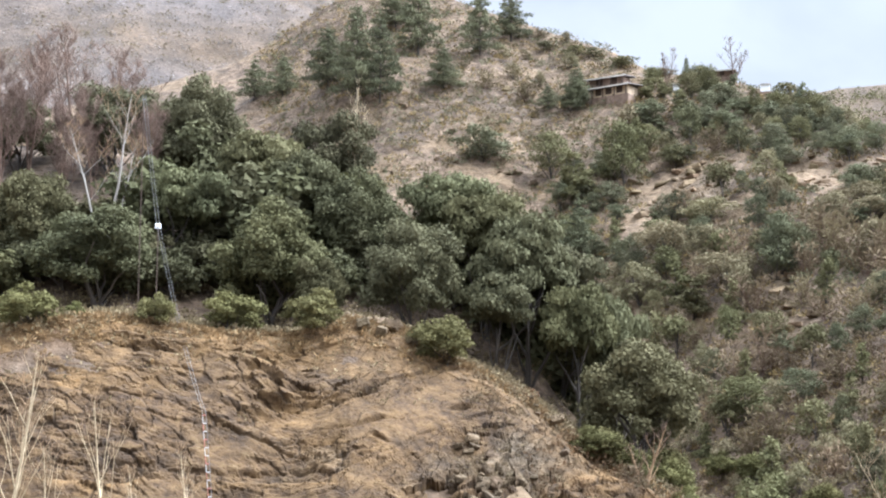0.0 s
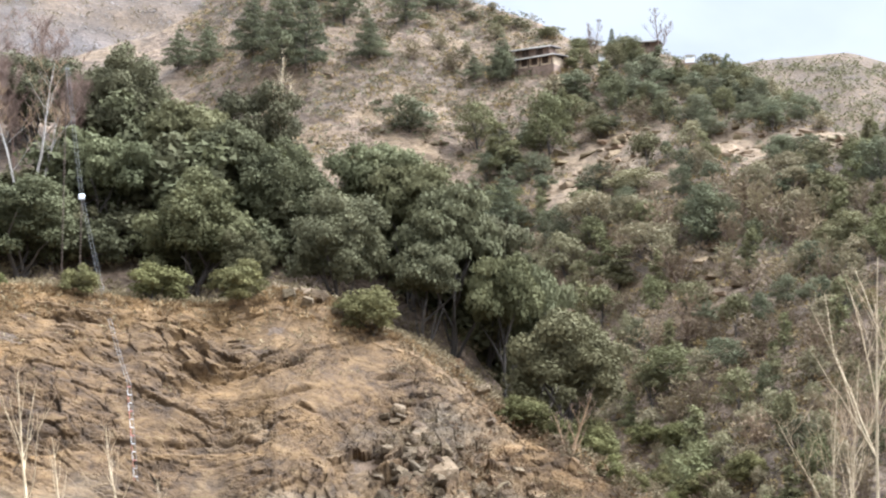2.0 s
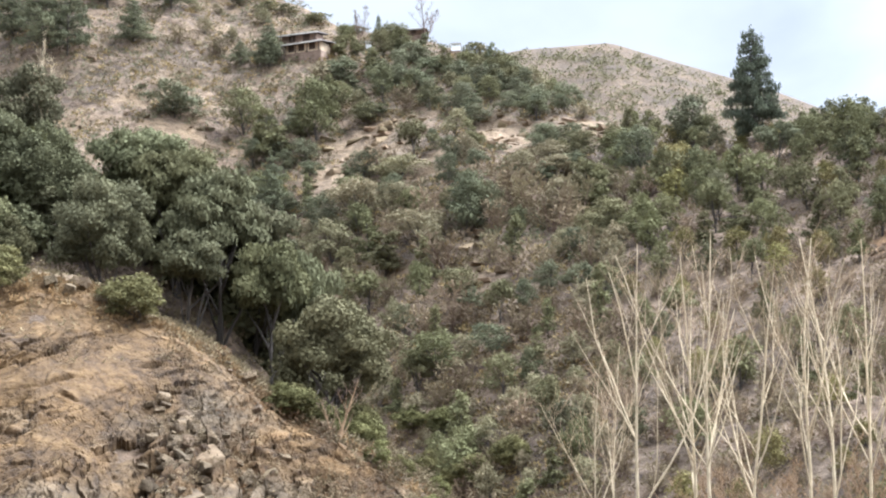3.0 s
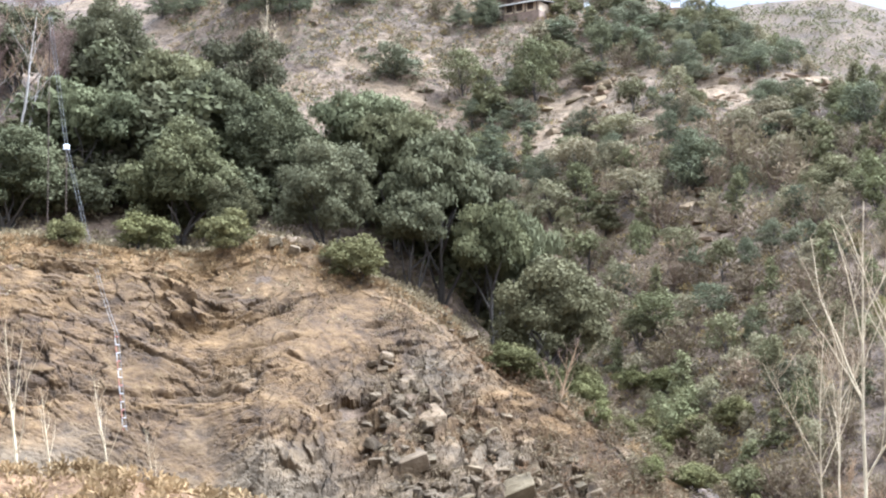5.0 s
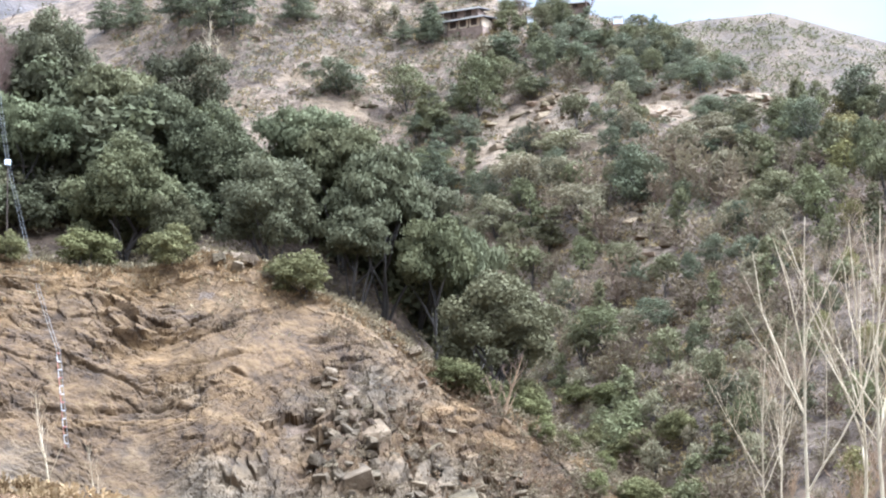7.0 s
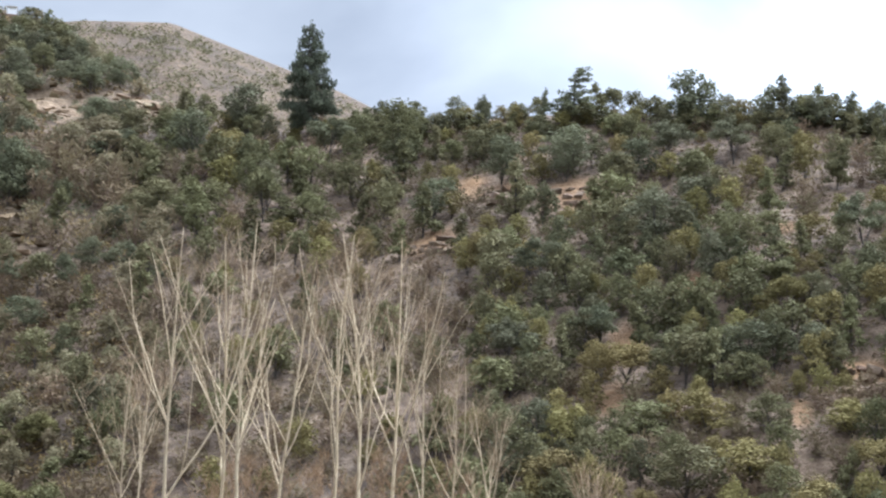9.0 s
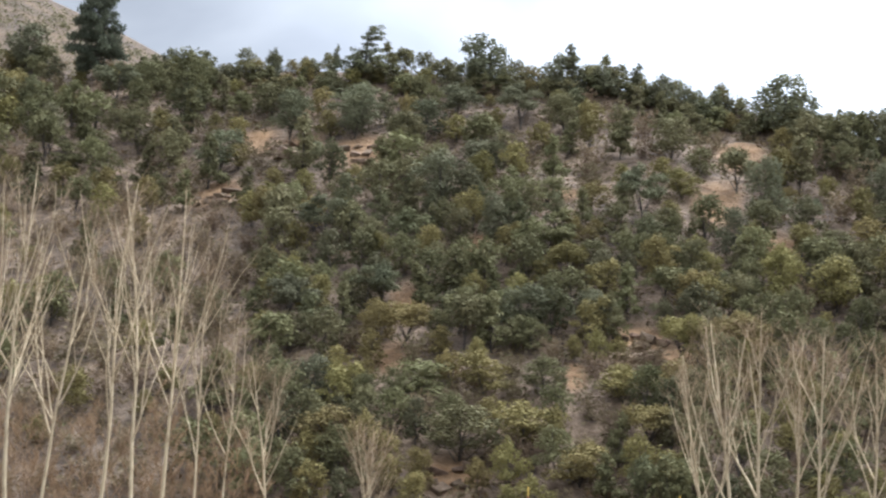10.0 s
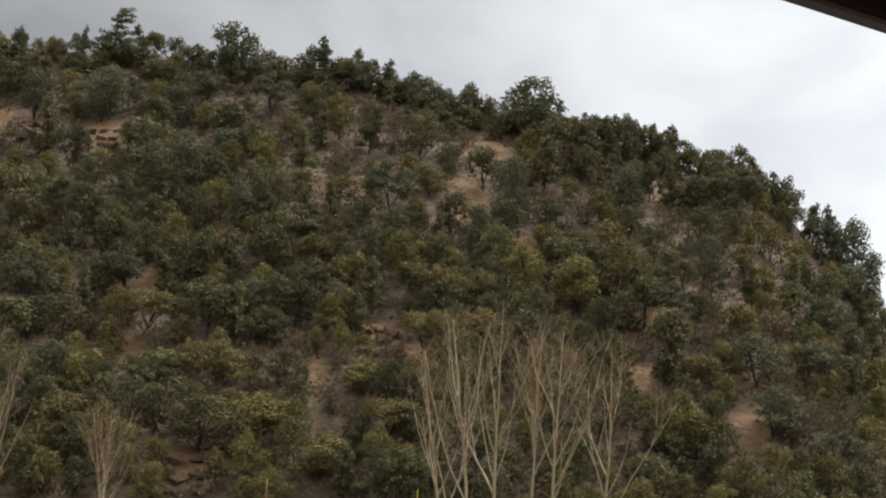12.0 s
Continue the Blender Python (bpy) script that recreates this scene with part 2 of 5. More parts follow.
def spur_height(a, r):
    """The near spur: a rock face up to its edge, a wooded terrace behind it, and the fall to the gully."""
    top = rise(a, SPUR_CREST, SPUR_RANGE)
    face = top - (SPUR_RANGE - r) * 0.95
    width = curve([(-60, 60), (-8, 52), (-3, 40), (1, 24), (5, 12), (12, 8)], a)
    terrace = top + climb(r - SPUR_RANGE)
    back = top + climb(width) - 0.7 * (r - SPUR_RANGE - width)
    return np.minimum(np.minimum(face, terrace), back)


def ground(a, r):
    """The height of the land."""
    a, r = np.broadcast_arrays(np.asarray(a, float), np.asarray(r, float))
    x, y = r * np.sin(np.radians(a)), r * np.cos(np.radians(a))
    z = 0.25 * fbm(x / 9, y / 9, 0, 2, 3) * np.clip((r - 15) / 30, 0, 1)
    rc, rf = curve(MAIN_RANGE, a), curve(MAIN_FOOT, a)
    top = rise(a, MAIN_CREST, rc)
    s = (r - rf) / (rc - rf)
    main = np.where(s < 1, 1.0 + (top - 1.0) * s, top - 0.45 * (r - rc))
    lumps = 1.3 * fbm(x / 22, y / 22, 0, 3, 11) + 0.5 * fbm(x / 5, y / 5, 0, 2, 17)
    main = main + lumps * np.clip(s * 6, 0, 1) * np.clip((1.0 - s) * 9, 0.15, 1)
    # ledges of rock across the open slope below the houses
    level = main / 3.4 + 0.9 * fbm(x / 16, y / 16, 0, 3, 37)
    step = level - np.floor(level)
    ledges = np.clip((15 - a) / 4, 0, 1) * np.clip((s - 0.3) * 5, 0, 1) * np.clip((0.97 - s) * 12, 0, 1)
    main = main + ledges * (0.9 * np.clip(step * 6, 0, 1) - 0.9 * step) * np.clip(0.6 + fbm(x / 12, y / 12, 0, 2, 39), 0, 1.3)
    crag = np.clip(bareness(a, r, PATCHES) * 1.5, 0, 1)
    main = main + crag * (0.9 * np.abs(fbm(x / 5, y / 5, main / 5, 3, 43)) + 0.7 * vnoise(x / 2.2, y / 2.2, main / 1.5, 44) - 0.5)
    inside = np.clip((62 - np.abs(a)) / 12, 0, 1)
    z = np.maximum(z, np.where(r > rf, main * inside, -50))
    z = np.maximum(z, np.where((r > 80) & (np.abs(a) < 62), spur_height(a, r), -50))
    bank = 6.6 + 0.5 * fbm(x / 4, y / 4, 0, 3, 31) - 0.55 * np.abs(r - 97) - 0.35 * np.clip(a + 7.5, 0, 9)
    z = np.maximum(z, np.where((np.abs(r - 97) < 14) & (a > -40) & (a < 6), bank, -50))
    for crest, distance, foot in ((FAR_CREST, 820.0, 420.0), (PEAK_CREST, 1000.0, 480.0)):
        top = rise(a, crest, distance)
        s = (r - foot) / (distance - foot)
        hill = np.where(s < 1, top * s, top - 0.5 * (r - distance)) + (7 * fbm(x / 70, y / 70, 0, 2, 23)) * np.clip((1 - s) * 5, 0.2, 1)
        z = np.maximum(z, np.where((r > foot) & (np.abs(a) < 62), hill, -50))
    return z


def at(a, r, up=0.0):
    """A place on the land."""
    return Vector((r * math.sin(radians(a)), r * math.cos(radians(a)), float(ground(a, r)) + up))


# bare patches of soil and rock: bearing, range, half width and half depth in metres
PATCHES = [(7.4, 300, 6, 9), (8.8, 296, 7, 10), (9.6, 276, 5, 6), (6.5, 289, 4, 5), (11.9, 288, 5, 6), (12.5, 279, 6, 6), (14.2, 290, 8, 6), (15.1, 282, 4, 4),
           (10.7, 235.5, 2.2, 4), (11.0, 245, 2, 4), (12.2, 263, 3, 3), (11.7, 231, 2.4, 4), (1.2, 317, 7, 5)]
CLEARINGS = [(2.2, 327, 14, 18), (1.2, 317, 8, 8)]
PATCHES_RIGHT = [(41.3, 209, 2.8, 4), (40.6, 196.5, 2.6, 5), (42.6, 188.5, 2.2, 3), (49.4, 177.5, 2.2, 2.5), (50.0, 164, 1.7, 4), (50.1, 154.5, 2.0, 4), (32.8, 186, 1.7, 2), (30.2, 165.5, 1.6, 3.5),
                 (32.2, 147, 3.0, 2.2), (36.1, 160.5, 1, 2.5), (38.2, 168.5, 2.2, 2), (39.3, 164.5, 2.1, 2.5), (46.4, 162.5, 2.2, 2.4), (47.1, 174, 1.8, 2), (26.8, 218, 3.0, 3.5), (29.0, 214, 4.0, 4.5),
                 (27.0, 229.5, 1.1, 3.5), (35.6, 195, 1.8, 1.8), (46.9, 206, 2.6, 1.8), (48.2, 203, 2.2, 1.8), (50.3, 190, 1.5, 2.5), (30.6, 176.5, 1.5, 3.5), (24.3, 208, 3.0, 3.5), (25.6, 222, 2.2, 3.5)]


def bareness(a, r, patches):
    """How bare the land is, from 0 to 1, at a bearing and range."""
    out = np.zeros(np.broadcast(a, r).shape)
    for pa, pr, w, d in patches:
        u, v = (a - pa) * np.pi / 180 * pr / w, (r - pr) / d
        out = np.maximum(out, np.clip(1.5 - np.sqrt(u * u + v * v), 0, 1))
    return out
# ---- building blocks ----
def mesh_from(name, verts, faces, smooth=False):
    """A mesh from an array of places and an array of faces that all have the same number of corners."""
    verts, faces = np.asarray(verts, np.float32), np.asarray(faces, np.int32)
    me = bpy.data.meshes.new(name)
    k = faces.shape[1]
    me.vertices.add(len(verts))
    me.vertices.foreach_set("co", verts.ravel())
    me.loops.add(faces.size)
    me.loops.foreach_set("vertex_index", faces.ravel())
    me.polygons.add(len(faces))
    me.polygons.foreach_set("loop_start", np.arange(0, faces.size, k, dtype=np.int32))
    me.polygons.foreach_set("use_smooth", np.full(len(faces), smooth))
    me.update(calc_edges=True)
    me.validate()
    return me


def grid_faces(rows, cols):
    i = np.arange(rows * cols).reshape(rows, cols)
    return np.stack([i[:-1, :-1], i[:-1, 1:], i[1:, 1:], i[1:, :-1]], -1).reshape(-1, 4)


def shade_attribute(me, name, values):
    me.attributes.new(name, "FLOAT", "POINT").data.foreach_set("value", np.asarray(values, np.float32).ravel())


def put(name, me, material, parent=None, label=""):
    """Links a mesh as one object, under a parent if there is one."""
    ob = new(name, me)
    if material and not me.materials:
        me.materials.append(material)
    if parent:
        ob.parent = parent
    return tagged(ob, label) if label else ob


def part(name, bm, material, parent, label=""):
    """Links a bmesh as one mesh object under a thing or a part."""
    me = bpy.data.meshes.new(name)
    bm.to_mesh(me)
    bm.free()
    return put(name, me, material, parent, label)


def box(size, centre=(0, 0, 0), turn=None, bevel=0.0):
    bm = bmesh.new()
    bmesh.ops.create_cube(bm, size=1.0, matrix=Matrix.Translation(centre) @ (turn or Matrix()) @ Matrix.Diagonal((*size, 1)))
    if bevel:
        bmesh.ops.bevel(bm, geom=bm.edges[:], offset=bevel, segments=1, affect="EDGES")
    return bm


def tubes(paths, sides=5):
    """One mesh of tapering tubes; a path is a list of (place, radius)."""
    verts, faces = [], []
    ang = np.arange(sides) * 2 * np.pi / sides
    for path in paths:
        p = np.array([q[0] for q in path], float)
        rad = np.array([q[1] for q in path], float)
        d = np.gradient(p, axis=0)
        d /= np.linalg.norm(d, axis=1)[:, None] + 1e-9
        side = np.cross(d, (0.37, 0.92, 0.11))
        side /= np.linalg.norm(side, axis=1)[:, None] + 1e-9
        other = np.cross(d, side)
        base = len(verts)
        ring = p[:, None] + rad[:, None, None] * (np.cos(ang)[None, :, None] * side[:, None] + np.sin(ang)[None, :, None] * other[:, None])
        verts.extend(ring.reshape(-1, 3))
        n = len(p)
        for i in range(n - 1):
            for s in range(sides):
                a, b = base + i * sides + s, base + i * sides + (s + 1) % sides
                faces.append((a, b, b + sides, a + sides))
    return np.array(verts), np.array(faces)


def leaf_cloud(rng, lobes, count, size, droop=0.15, blades=3, slim=0.45, shell=False):
    """Small clumps of leaves over the outer shells of a crown's lobes. lobes: rows of x, y, z, rx, ry, rz. Each clump is a fan of blades;
    shell: the blades lie along the crown's surface and face outwards, as leaves turned to the light do."""
    lobes = np.asarray(lobes, float)
    weight = (lobes[:, 3] * lobes[:, 4] + lobes[:, 5] * lobes[:, 3])
    pick = rng.choice(len(lobes), count, p=weight / weight.sum())
    d = rng.normal(size=(count, 3))
    d /= np.linalg.norm(d, axis=1)[:, None]
    d[:, 2] = np.where(d[:, 2] < -0.35, -d[:, 2] * rng.uniform(-0.6, 1, count), d[:, 2])
    depth = 1 - 0.42 * rng.random(count) ** 1.7 + 0.10 * rng.normal(size=count)
    c = lobes[pick, :3] + d * lobes[pick, 3:] * depth[:, None]
    verts = np.empty((count, 1 + 2 * blades, 3))
    verts[:, 0] = c
    for b in range(blades):
        if shell:
            facing = d + rng.normal(size=(count, 3)) * 0.5
            facing /= np.linalg.norm(facing, axis=1)[:, None]
            out = rng.normal(size=(count, 3))
            out -= facing * (out * facing).sum(1)[:, None]
            out[:, 2] -= droop
            out /= np.linalg.norm(out, axis=1)[:, None]
            across = np.cross(out, facing)
        else:
            out = d + rng.normal(size=(count, 3)) * 0.9
            out[:, 2] -= droop
            out /= np.linalg.norm(out, axis=1)[:, None]
            across = np.cross(out, rng.normal(size=(count, 3)))
        across /= np.linalg.norm(across, axis=1)[:, None]
        length = size * rng.uniform(0.6, 1.35, count)[:, None]
        verts[:, 1 + 2 * b] = c + out * length + across * length * slim
        verts[:, 2 + 2 * b] = c + out * length * 0.8 - across * length * slim
    # the blades of a clump share their first corner, so that a clump is one loose piece
    first = np.repeat(np.arange(count) * (1 + 2 * blades), blades)
    step = np.tile(np.arange(blades) * 2, count)
    return verts.reshape(-1, 3), np.stack([first, first + 1 + step, first + 2 + step], -1)


def spread(rng, n, rx, ry, rz, centre, lobe, jitter=0.25):
    """Lobes over the upper part of an ellipsoid, for a round uneven crown."""
    rows = []
    for i in range(n):
        z = 1 - 1.75 * (i + 0.5) / n
        r, a = math.sqrt(max(0, 1 - z * z)), i * 2.399963 + rng.uniform(-0.5, 0.5)
        k = 0.72 + jitter * rng.uniform(-1, 1)
        s = lobe * rng.uniform(0.7, 1.3)
        rows.append((centre[0] + rx * k * r * math.cos(a), centre[1] + ry * k * r * math.sin(a), centre[2] + rz * k * z, s * rx, s * ry, s * rz * 0.85))
    return rows


def limb(rng, start, way, length, radius, steps=5, wander=0.12, up=0.04, end=0.25):
    """A wandering tapering path."""
    p, d = np.array(start, float), np.array(way, float) / np.linalg.norm(way)
    path = [(p.copy(), radius)]
    for i in range(steps):
        d = d + rng.normal(size=3) * wander + np.array((0, 0, up))
        d /= np.linalg.norm(d)
        p = p + d * length / steps
        path.append((p.copy(), radius * (1 - (1 - end) * (i + 1) / steps)))
    return path


# ---- plants: each kind is built a few times at unit sizes, and copied ----


def oak_kind(seed, count=3200, size=0.085, mat=None, lobes=22, trunk=True, mat_bark=None, low=0.6, deep=0.45, tuft=0.36, blades=3):
    """A round evergreen tree, 1 m high and 1 m wide: short trunk, forked limbs, dense domed crown."""
    rng = np.random.default_rng(seed)
    rows = spread(rng, lobes, 0.43, 0.43, deep, (0, 0, low), tuft, 0.2)
    rows.append((0, 0, low, 0.26, 0.26, 0.24))
    v, fc = leaf_cloud(rng, rows, count, size, slim=0.42, blades=blades, shell=True)
    crown = mesh_from("crown", v, fc)
    crown.materials.append(mat or OAK)
    if trunk:
        paths = [limb(rng, (0, 0, -0.06), (rng.normal() * 0.1, rng.normal() * 0.1, 1), low * 0.8, 0.028, 5, 0.1)]
        for i in range(2):
            paths.append(limb(rng, (rng.normal() * 0.012, rng.normal() * 0.012, -0.06), (rng.normal() * 0.25, rng.normal() * 0.2, 1), low * 0.85, 0.018, 4, 0.1))
        for i in range(5):
            a = i * 1.257 + rng.uniform(-0.3, 0.3)
            paths.append(limb(rng, paths[0][min(len(paths[0]) - 2, 1 + i)][0], (math.cos(a), math.sin(a), 1.1), 0.42, 0.014, 4 if count > 1000 else 2, 0.15))
        stems = []
        for i, path in enumerate(paths):
            v, fc = tubes([path], 5 if count > 1000 else 3)
            stems.append(mesh_from("limb" if i else "trunk", v, fc, True))
            stems[-1].materials.append(mat_bark or BARK)
        return (*stems, crown)
    return None, crown


def pine_kind(seed, count=560, size=0.07, mat=None, blades=2, form="round"):
    """A small hill tree, 1 m high and 1 m wide: a crooked trunk, a few limbs, and an uneven crown of rounded clumps with gaps between them.
    form: round, tall (narrowing to a ragged tip) or flat (spreading, with a bare lower trunk)."""
    rng = np.random.default_rng(seed)
    low, top, reach, fat = {"round": (0.22, 0.84, 0.34, 0.20), "tall": (0.18, 0.93, 0.31, 0.155), "flat": (0.48, 0.86, 0.38, 0.175)}[form]
    lean = rng.normal(size=2) * 0.10
    trunk = limb(rng, (0, 0, -0.08), (lean[0], lean[1], 1), top, 0.024, 6, 0.08, end=0.25)
    paths, rows = [trunk], []
    n = int(rng.integers(11, 15))
    for i in range(n):
        q = (i + rng.uniform(0.1, 0.9)) / n
        h = low + (top - low) * q
        around = math.sqrt(max(0.05, 1 - (2 * q - 0.75) ** 2 / 1.6)) if form != "tall" else (1.0 - 0.85 * q)
        a = i * 2.4 + rng.uniform(-0.7, 0.7)
        out = reach * around * rng.uniform(0.35, 1.05)
        k = min(5, max(1, int(h * 5)))
        foot = np.array(trunk[k][0])
        c = np.array((foot[0] + math.cos(a) * out, foot[1] + math.sin(a) * out, h))
        s = fat * rng.uniform(0.62, 1.25) * (1.0 if form != "tall" else 1.15 - 0.5 * q)
        rows.append((c[0], c[1], c[2], s, s, s * rng.uniform(0.55, 0.85)))
        if i % 2:
            paths.append([(np.array(trunk[max(0, k - 1)][0]), 0.011), (c, 0.005)])
    tip = trunk[-1][0]
    rows.append((tip[0], tip[1], top + 0.02, fat * 0.6, fat * 0.6, fat * 0.7))
    v, fc = leaf_cloud(rng, rows, count, size, droop=0.0, blades=blades, slim=0.36, shell=True)
    crown = mesh_from("crown", v, fc)
    crown.materials.append(mat or PINE)
    v, fc = tubes(paths, 3)
    stem = mesh_from("trunk", v, fc, True)
    stem.materials.append(BARK)
    return stem, crown


def cedar_kind(seed, count=2600, size=0.05, spire=0.9, ragged=0.3, tiers=14, mat=None):
    """A loose conical conifer, 1 m high and 1 m wide at its foot, with separate tiers of drooping boughs and a bare foot."""
    rng = np.random.default_rng(seed)
    trunk = limb(rng, (0, 0, -0.04), (0, 0, 1), 1.02, 0.024, 6, 0.012, end=0.08)
    paths, rows = [trunk], []
    for i in range(tiers):
        h = 0.16 + 0.80 * (i + rng.uniform(-0.25, 0.25)) / tiers
        reach0 = 0.5 * max(0.0, 1 - (h - 0.10) / 0.92) ** spire * (0.7 if h < 0.22 else 1) + 0.03
        n = 5 if h < 0.7 else 4
        for j in range(n):
            a = j * 2 * math.pi / n + i * 0.9 + rng.uniform(-0.4, 0.4)
            reach = reach0 * rng.uniform(1 - ragged, 1.12)
            way = np.array((math.cos(a), math.sin(a), rng.uniform(-0.15, 0.1)))
            paths.append(limb(rng, (0, 0, h), way, reach, 0.007, 3, 0.05, up=0.0))
            for q in (0.35, 0.65, 0.9, 1.05):
                c = np.array((0, 0, h)) + way * reach * q
                s = (0.020 + 0.12 * reach) * rng.uniform(0.75, 1.2)
                rows.append((c[0], c[1], c[2], s * 1.3, s * 1.3, s * 0.36))
    rows.append((0, 0, 0.97, 0.03, 0.03, 0.05))
    v, fc = leaf_cloud(rng, rows, count, size, droop=0.25, blades=2, slim=0.3, shell=True)
    crown = mesh_from("crown", v, fc)
    crown.materials.append(mat or BLUEPINE)
    v, fc = tubes(paths, 4)
    stem = mesh_from("trunk", v, fc, True)
    stem.materials.append(BARK)
    return stem, crown


def flag_kind(seed, toward=1.0):
    """A thin wind-bent conifer, 1 m high: open tiers low down and a few long boughs swept to one side at the top."""
    rng = np.random.default_rng(seed)
    trunk = limb(rng, (0, 0, -0.04), (0.03 * toward, 0, 1), 1.0, 0.024, 6, 0.02, end=0.25)
    paths, rows = [trunk], []
    for h, reach, side in ((0.2, 0.42, 0), (0.3, 0.46, 0), (0.4, 0.42, 0), (0.5, 0.34, 0), (0.6, 0.24, 0), (0.72, 0.16, 0.2), (0.82, 0.28, 0.45), (0.91, 0.22, 0.5), (0.98, 0.22, 0.7)):
        n = 5 if side < 0.5 else 3
        for j in range(n):
            a = j * 2 * math.pi / n + h * 9
            way = np.array((math.cos(a) * (1 - side) + side * toward, math.sin(a) * (1 - 0.7 * side), 0.05 + 0.25 * side))
            way /= np.linalg.norm(way)
            k = min(5, int(h * 6))
            foot = trunk[k][0] + (trunk[k + 1][0] - trunk[k][0]) * (h * 6 - k)
            length = reach * rng.uniform(0.65, 1.1)
            paths.append(limb(rng, foot, way, length, 0.008, 3, 0.05, up=0.0))
            for q in (0.45, 0.75, 1.0):
                c = foot + way * length * q
                s = length * rng.uniform(0.2, 0.3)
                rows.append((c[0], c[1], c[2], s, s, s * 0.22))
    v, fc = leaf_cloud(rng, rows, 1800, 0.04, droop=0.1, blades=3, slim=0.25, shell=True)
    crown = mesh_from("crown", v, fc)
    crown.materials.append(BLUEPINE)
    v, fc = tubes(paths, 4)
    stem = mesh_from("trunk", v, fc, True)
    stem.materials.append(BARK)
    return stem, crown


def thicket_kind(seed, stems=14, sprays=150, mat=None):
    """A half-bare shrub, 1 m high and 1 m wide: many thin stems from one foot and a haze of fine twigs."""
    rng = np.random.default_rng(seed)
    paths, rows = [], []
    for i in range(stems):
        a = i * 2.4 + rng.uniform(-0.4, 0.4)
        lean = rng.uniform(0.1, 0.75)
        path = limb(rng, (0.04 * math.cos(a), 0.04 * math.sin(a), -0.05), (lean * math.cos(a), lean * math.sin(a), 1), rng.uniform(0.7, 1.05), 0.012, 3, 0.1, 0.05, 0.3)
        paths.append(path)
        for p, _ in path[1:]:
            rows.append((p[0], p[1], p[2], 0.13, 0.13, 0.14))
    v, fc = leaf_cloud(rng, rows, sprays, 0.16, droop=-0.6, blades=3, slim=0.10)
    crown = mesh_from("twig_mass", v, fc)
    crown.materials.append(mat or SCRUB)
    v, fc = tubes(paths, 3)
    stem = mesh_from("stem_clump", v, fc, True)
    stem.materials.append(REDTWIG)
    return stem, crown


def plant(name, kind, a, r, high, wide, label, category, group="", turn=None, sink=0.0):
    """One plant on the land: an empty at its foot, with trunk and crown."""
    root = new(name)
    p = at(a, r, -sink)
    turn = turn if turn is not None else (a * 977.0 + r * 131.0) % 360
    root.matrix_basis = Matrix.LocRotScale(p, Euler((0, 0, radians(turn))), (wide, wide, high))
    for me in kind:
        if me:
            ob = put(me.name.split(".")[0], me, None, root)
            if ob.name.startswith("twig_mass"):
                tagged(ob, kind="stuff")
    return tagged(root, label, category, group)


def bare_tree(name, a, r, high, seed, label, bark=None, twig=None, stems=1, lean=0.05, radius=0.016, boughs=14, twigs=9, open_angle=0.55, group="", category="bare tree", base=0.25, spread_base=0.0, fine=0.006, keep=1.0, reach=1.0, sub=0, taper=0.08, curl=0.06):
    """A leafless tree: trunk, ascending limbs and fine twigs, each its own part."""
    rng = np.random.default_rng(seed)
    root = new(name)
    root.matrix_basis = Matrix.Translation(at(a, r, -0.2))
    trunks, limbs, fines = [], [], []
    for s in range(stems):
        w = (rng.normal() * lean, rng.normal() * lean, 1)
        h = high * (1.0 if s == 0 else rng.uniform(0.7, 0.95))
        foot = np.array((rng.normal() * spread_base, rng.normal() * spread_base, 0))
        t = limb(rng, foot, w, h, radius * h, 10, 0.035, 0.02, taper)
        trunks.append(t)
        for i in range(boughs):
            q = base + (0.95 - base) * (i + rng.random()) / boughs
            k = min(9, int(q * 10))
            p = t[k][0] + (t[k + 1][0] - t[k][0]) * (q * 10 - k)
            ang = i * 2.4 + rng.uniform(-0.6, 0.6)
            way = (math.cos(ang) * open_angle, math.sin(ang) * open_angle, 1.0)
            b = limb(rng, p, way, h * (1.05 - q) * rng.uniform(0.35, 0.62) * reach + 0.04 * h, max(0.016, radius * h * (1.08 - q) * 0.42), 5, 0.10, curl, 0.25)
            forks = [b]
            for j in range(sub):
                m = rng.integers(1, 5)
                ang2 = ang + rng.uniform(-1.6, 1.6)
                way = (math.cos(ang2) * 0.6, math.sin(ang2) * 0.6, 1.0)
                forks.append(limb(rng, b[m][0], way, h * (1.02 - q) * rng.uniform(0.16, 0.32) + 0.03 * h, b[m][1] * 0.62, 4, 0.06, 0.06, 0.3))
            limbs.append(forks)
            for j in range(twigs):
                b = forks[rng.integers(len(forks))]
                m = rng.integers(1, len(b))
                ang2 = rng.uniform(0, 6.28)
                way = (math.cos(ang2) * 0.75, math.sin(ang2) * 0.75, 0.9)
                f1 = limb(rng, b[m][0], way, h * rng.uniform(0.05, 0.12) * (1.2 - q * 0.4), fine, 3, 0.12, 0.05, 0.4)
                fines.append(f1)
                if rng.random() < 0.55 * keep:
                    fines.append(limb(rng, f1[1][0], (rng.normal(), rng.normal(), 1.0), h * rng.uniform(0.03, 0.07), fine * 0.8, 2, 0.1, 0.05, 0.5))
    for nm, paths, sides in (("trunk", trunks, 7), ("limb", limbs, 4)):
        for path in paths:
            v, fc = tubes([path] if nm == "trunk" else path, sides)
            put(nm, mesh_from(nm, v, fc, True), bark or PALEBARK, root)
    v, fc = tubes(fines, 3)
    tagged(put("twig_mass", mesh_from("twig_mass", v, fc, True), twig or TWIG, root), kind="stuff")
    return tagged(root, label, category, group)
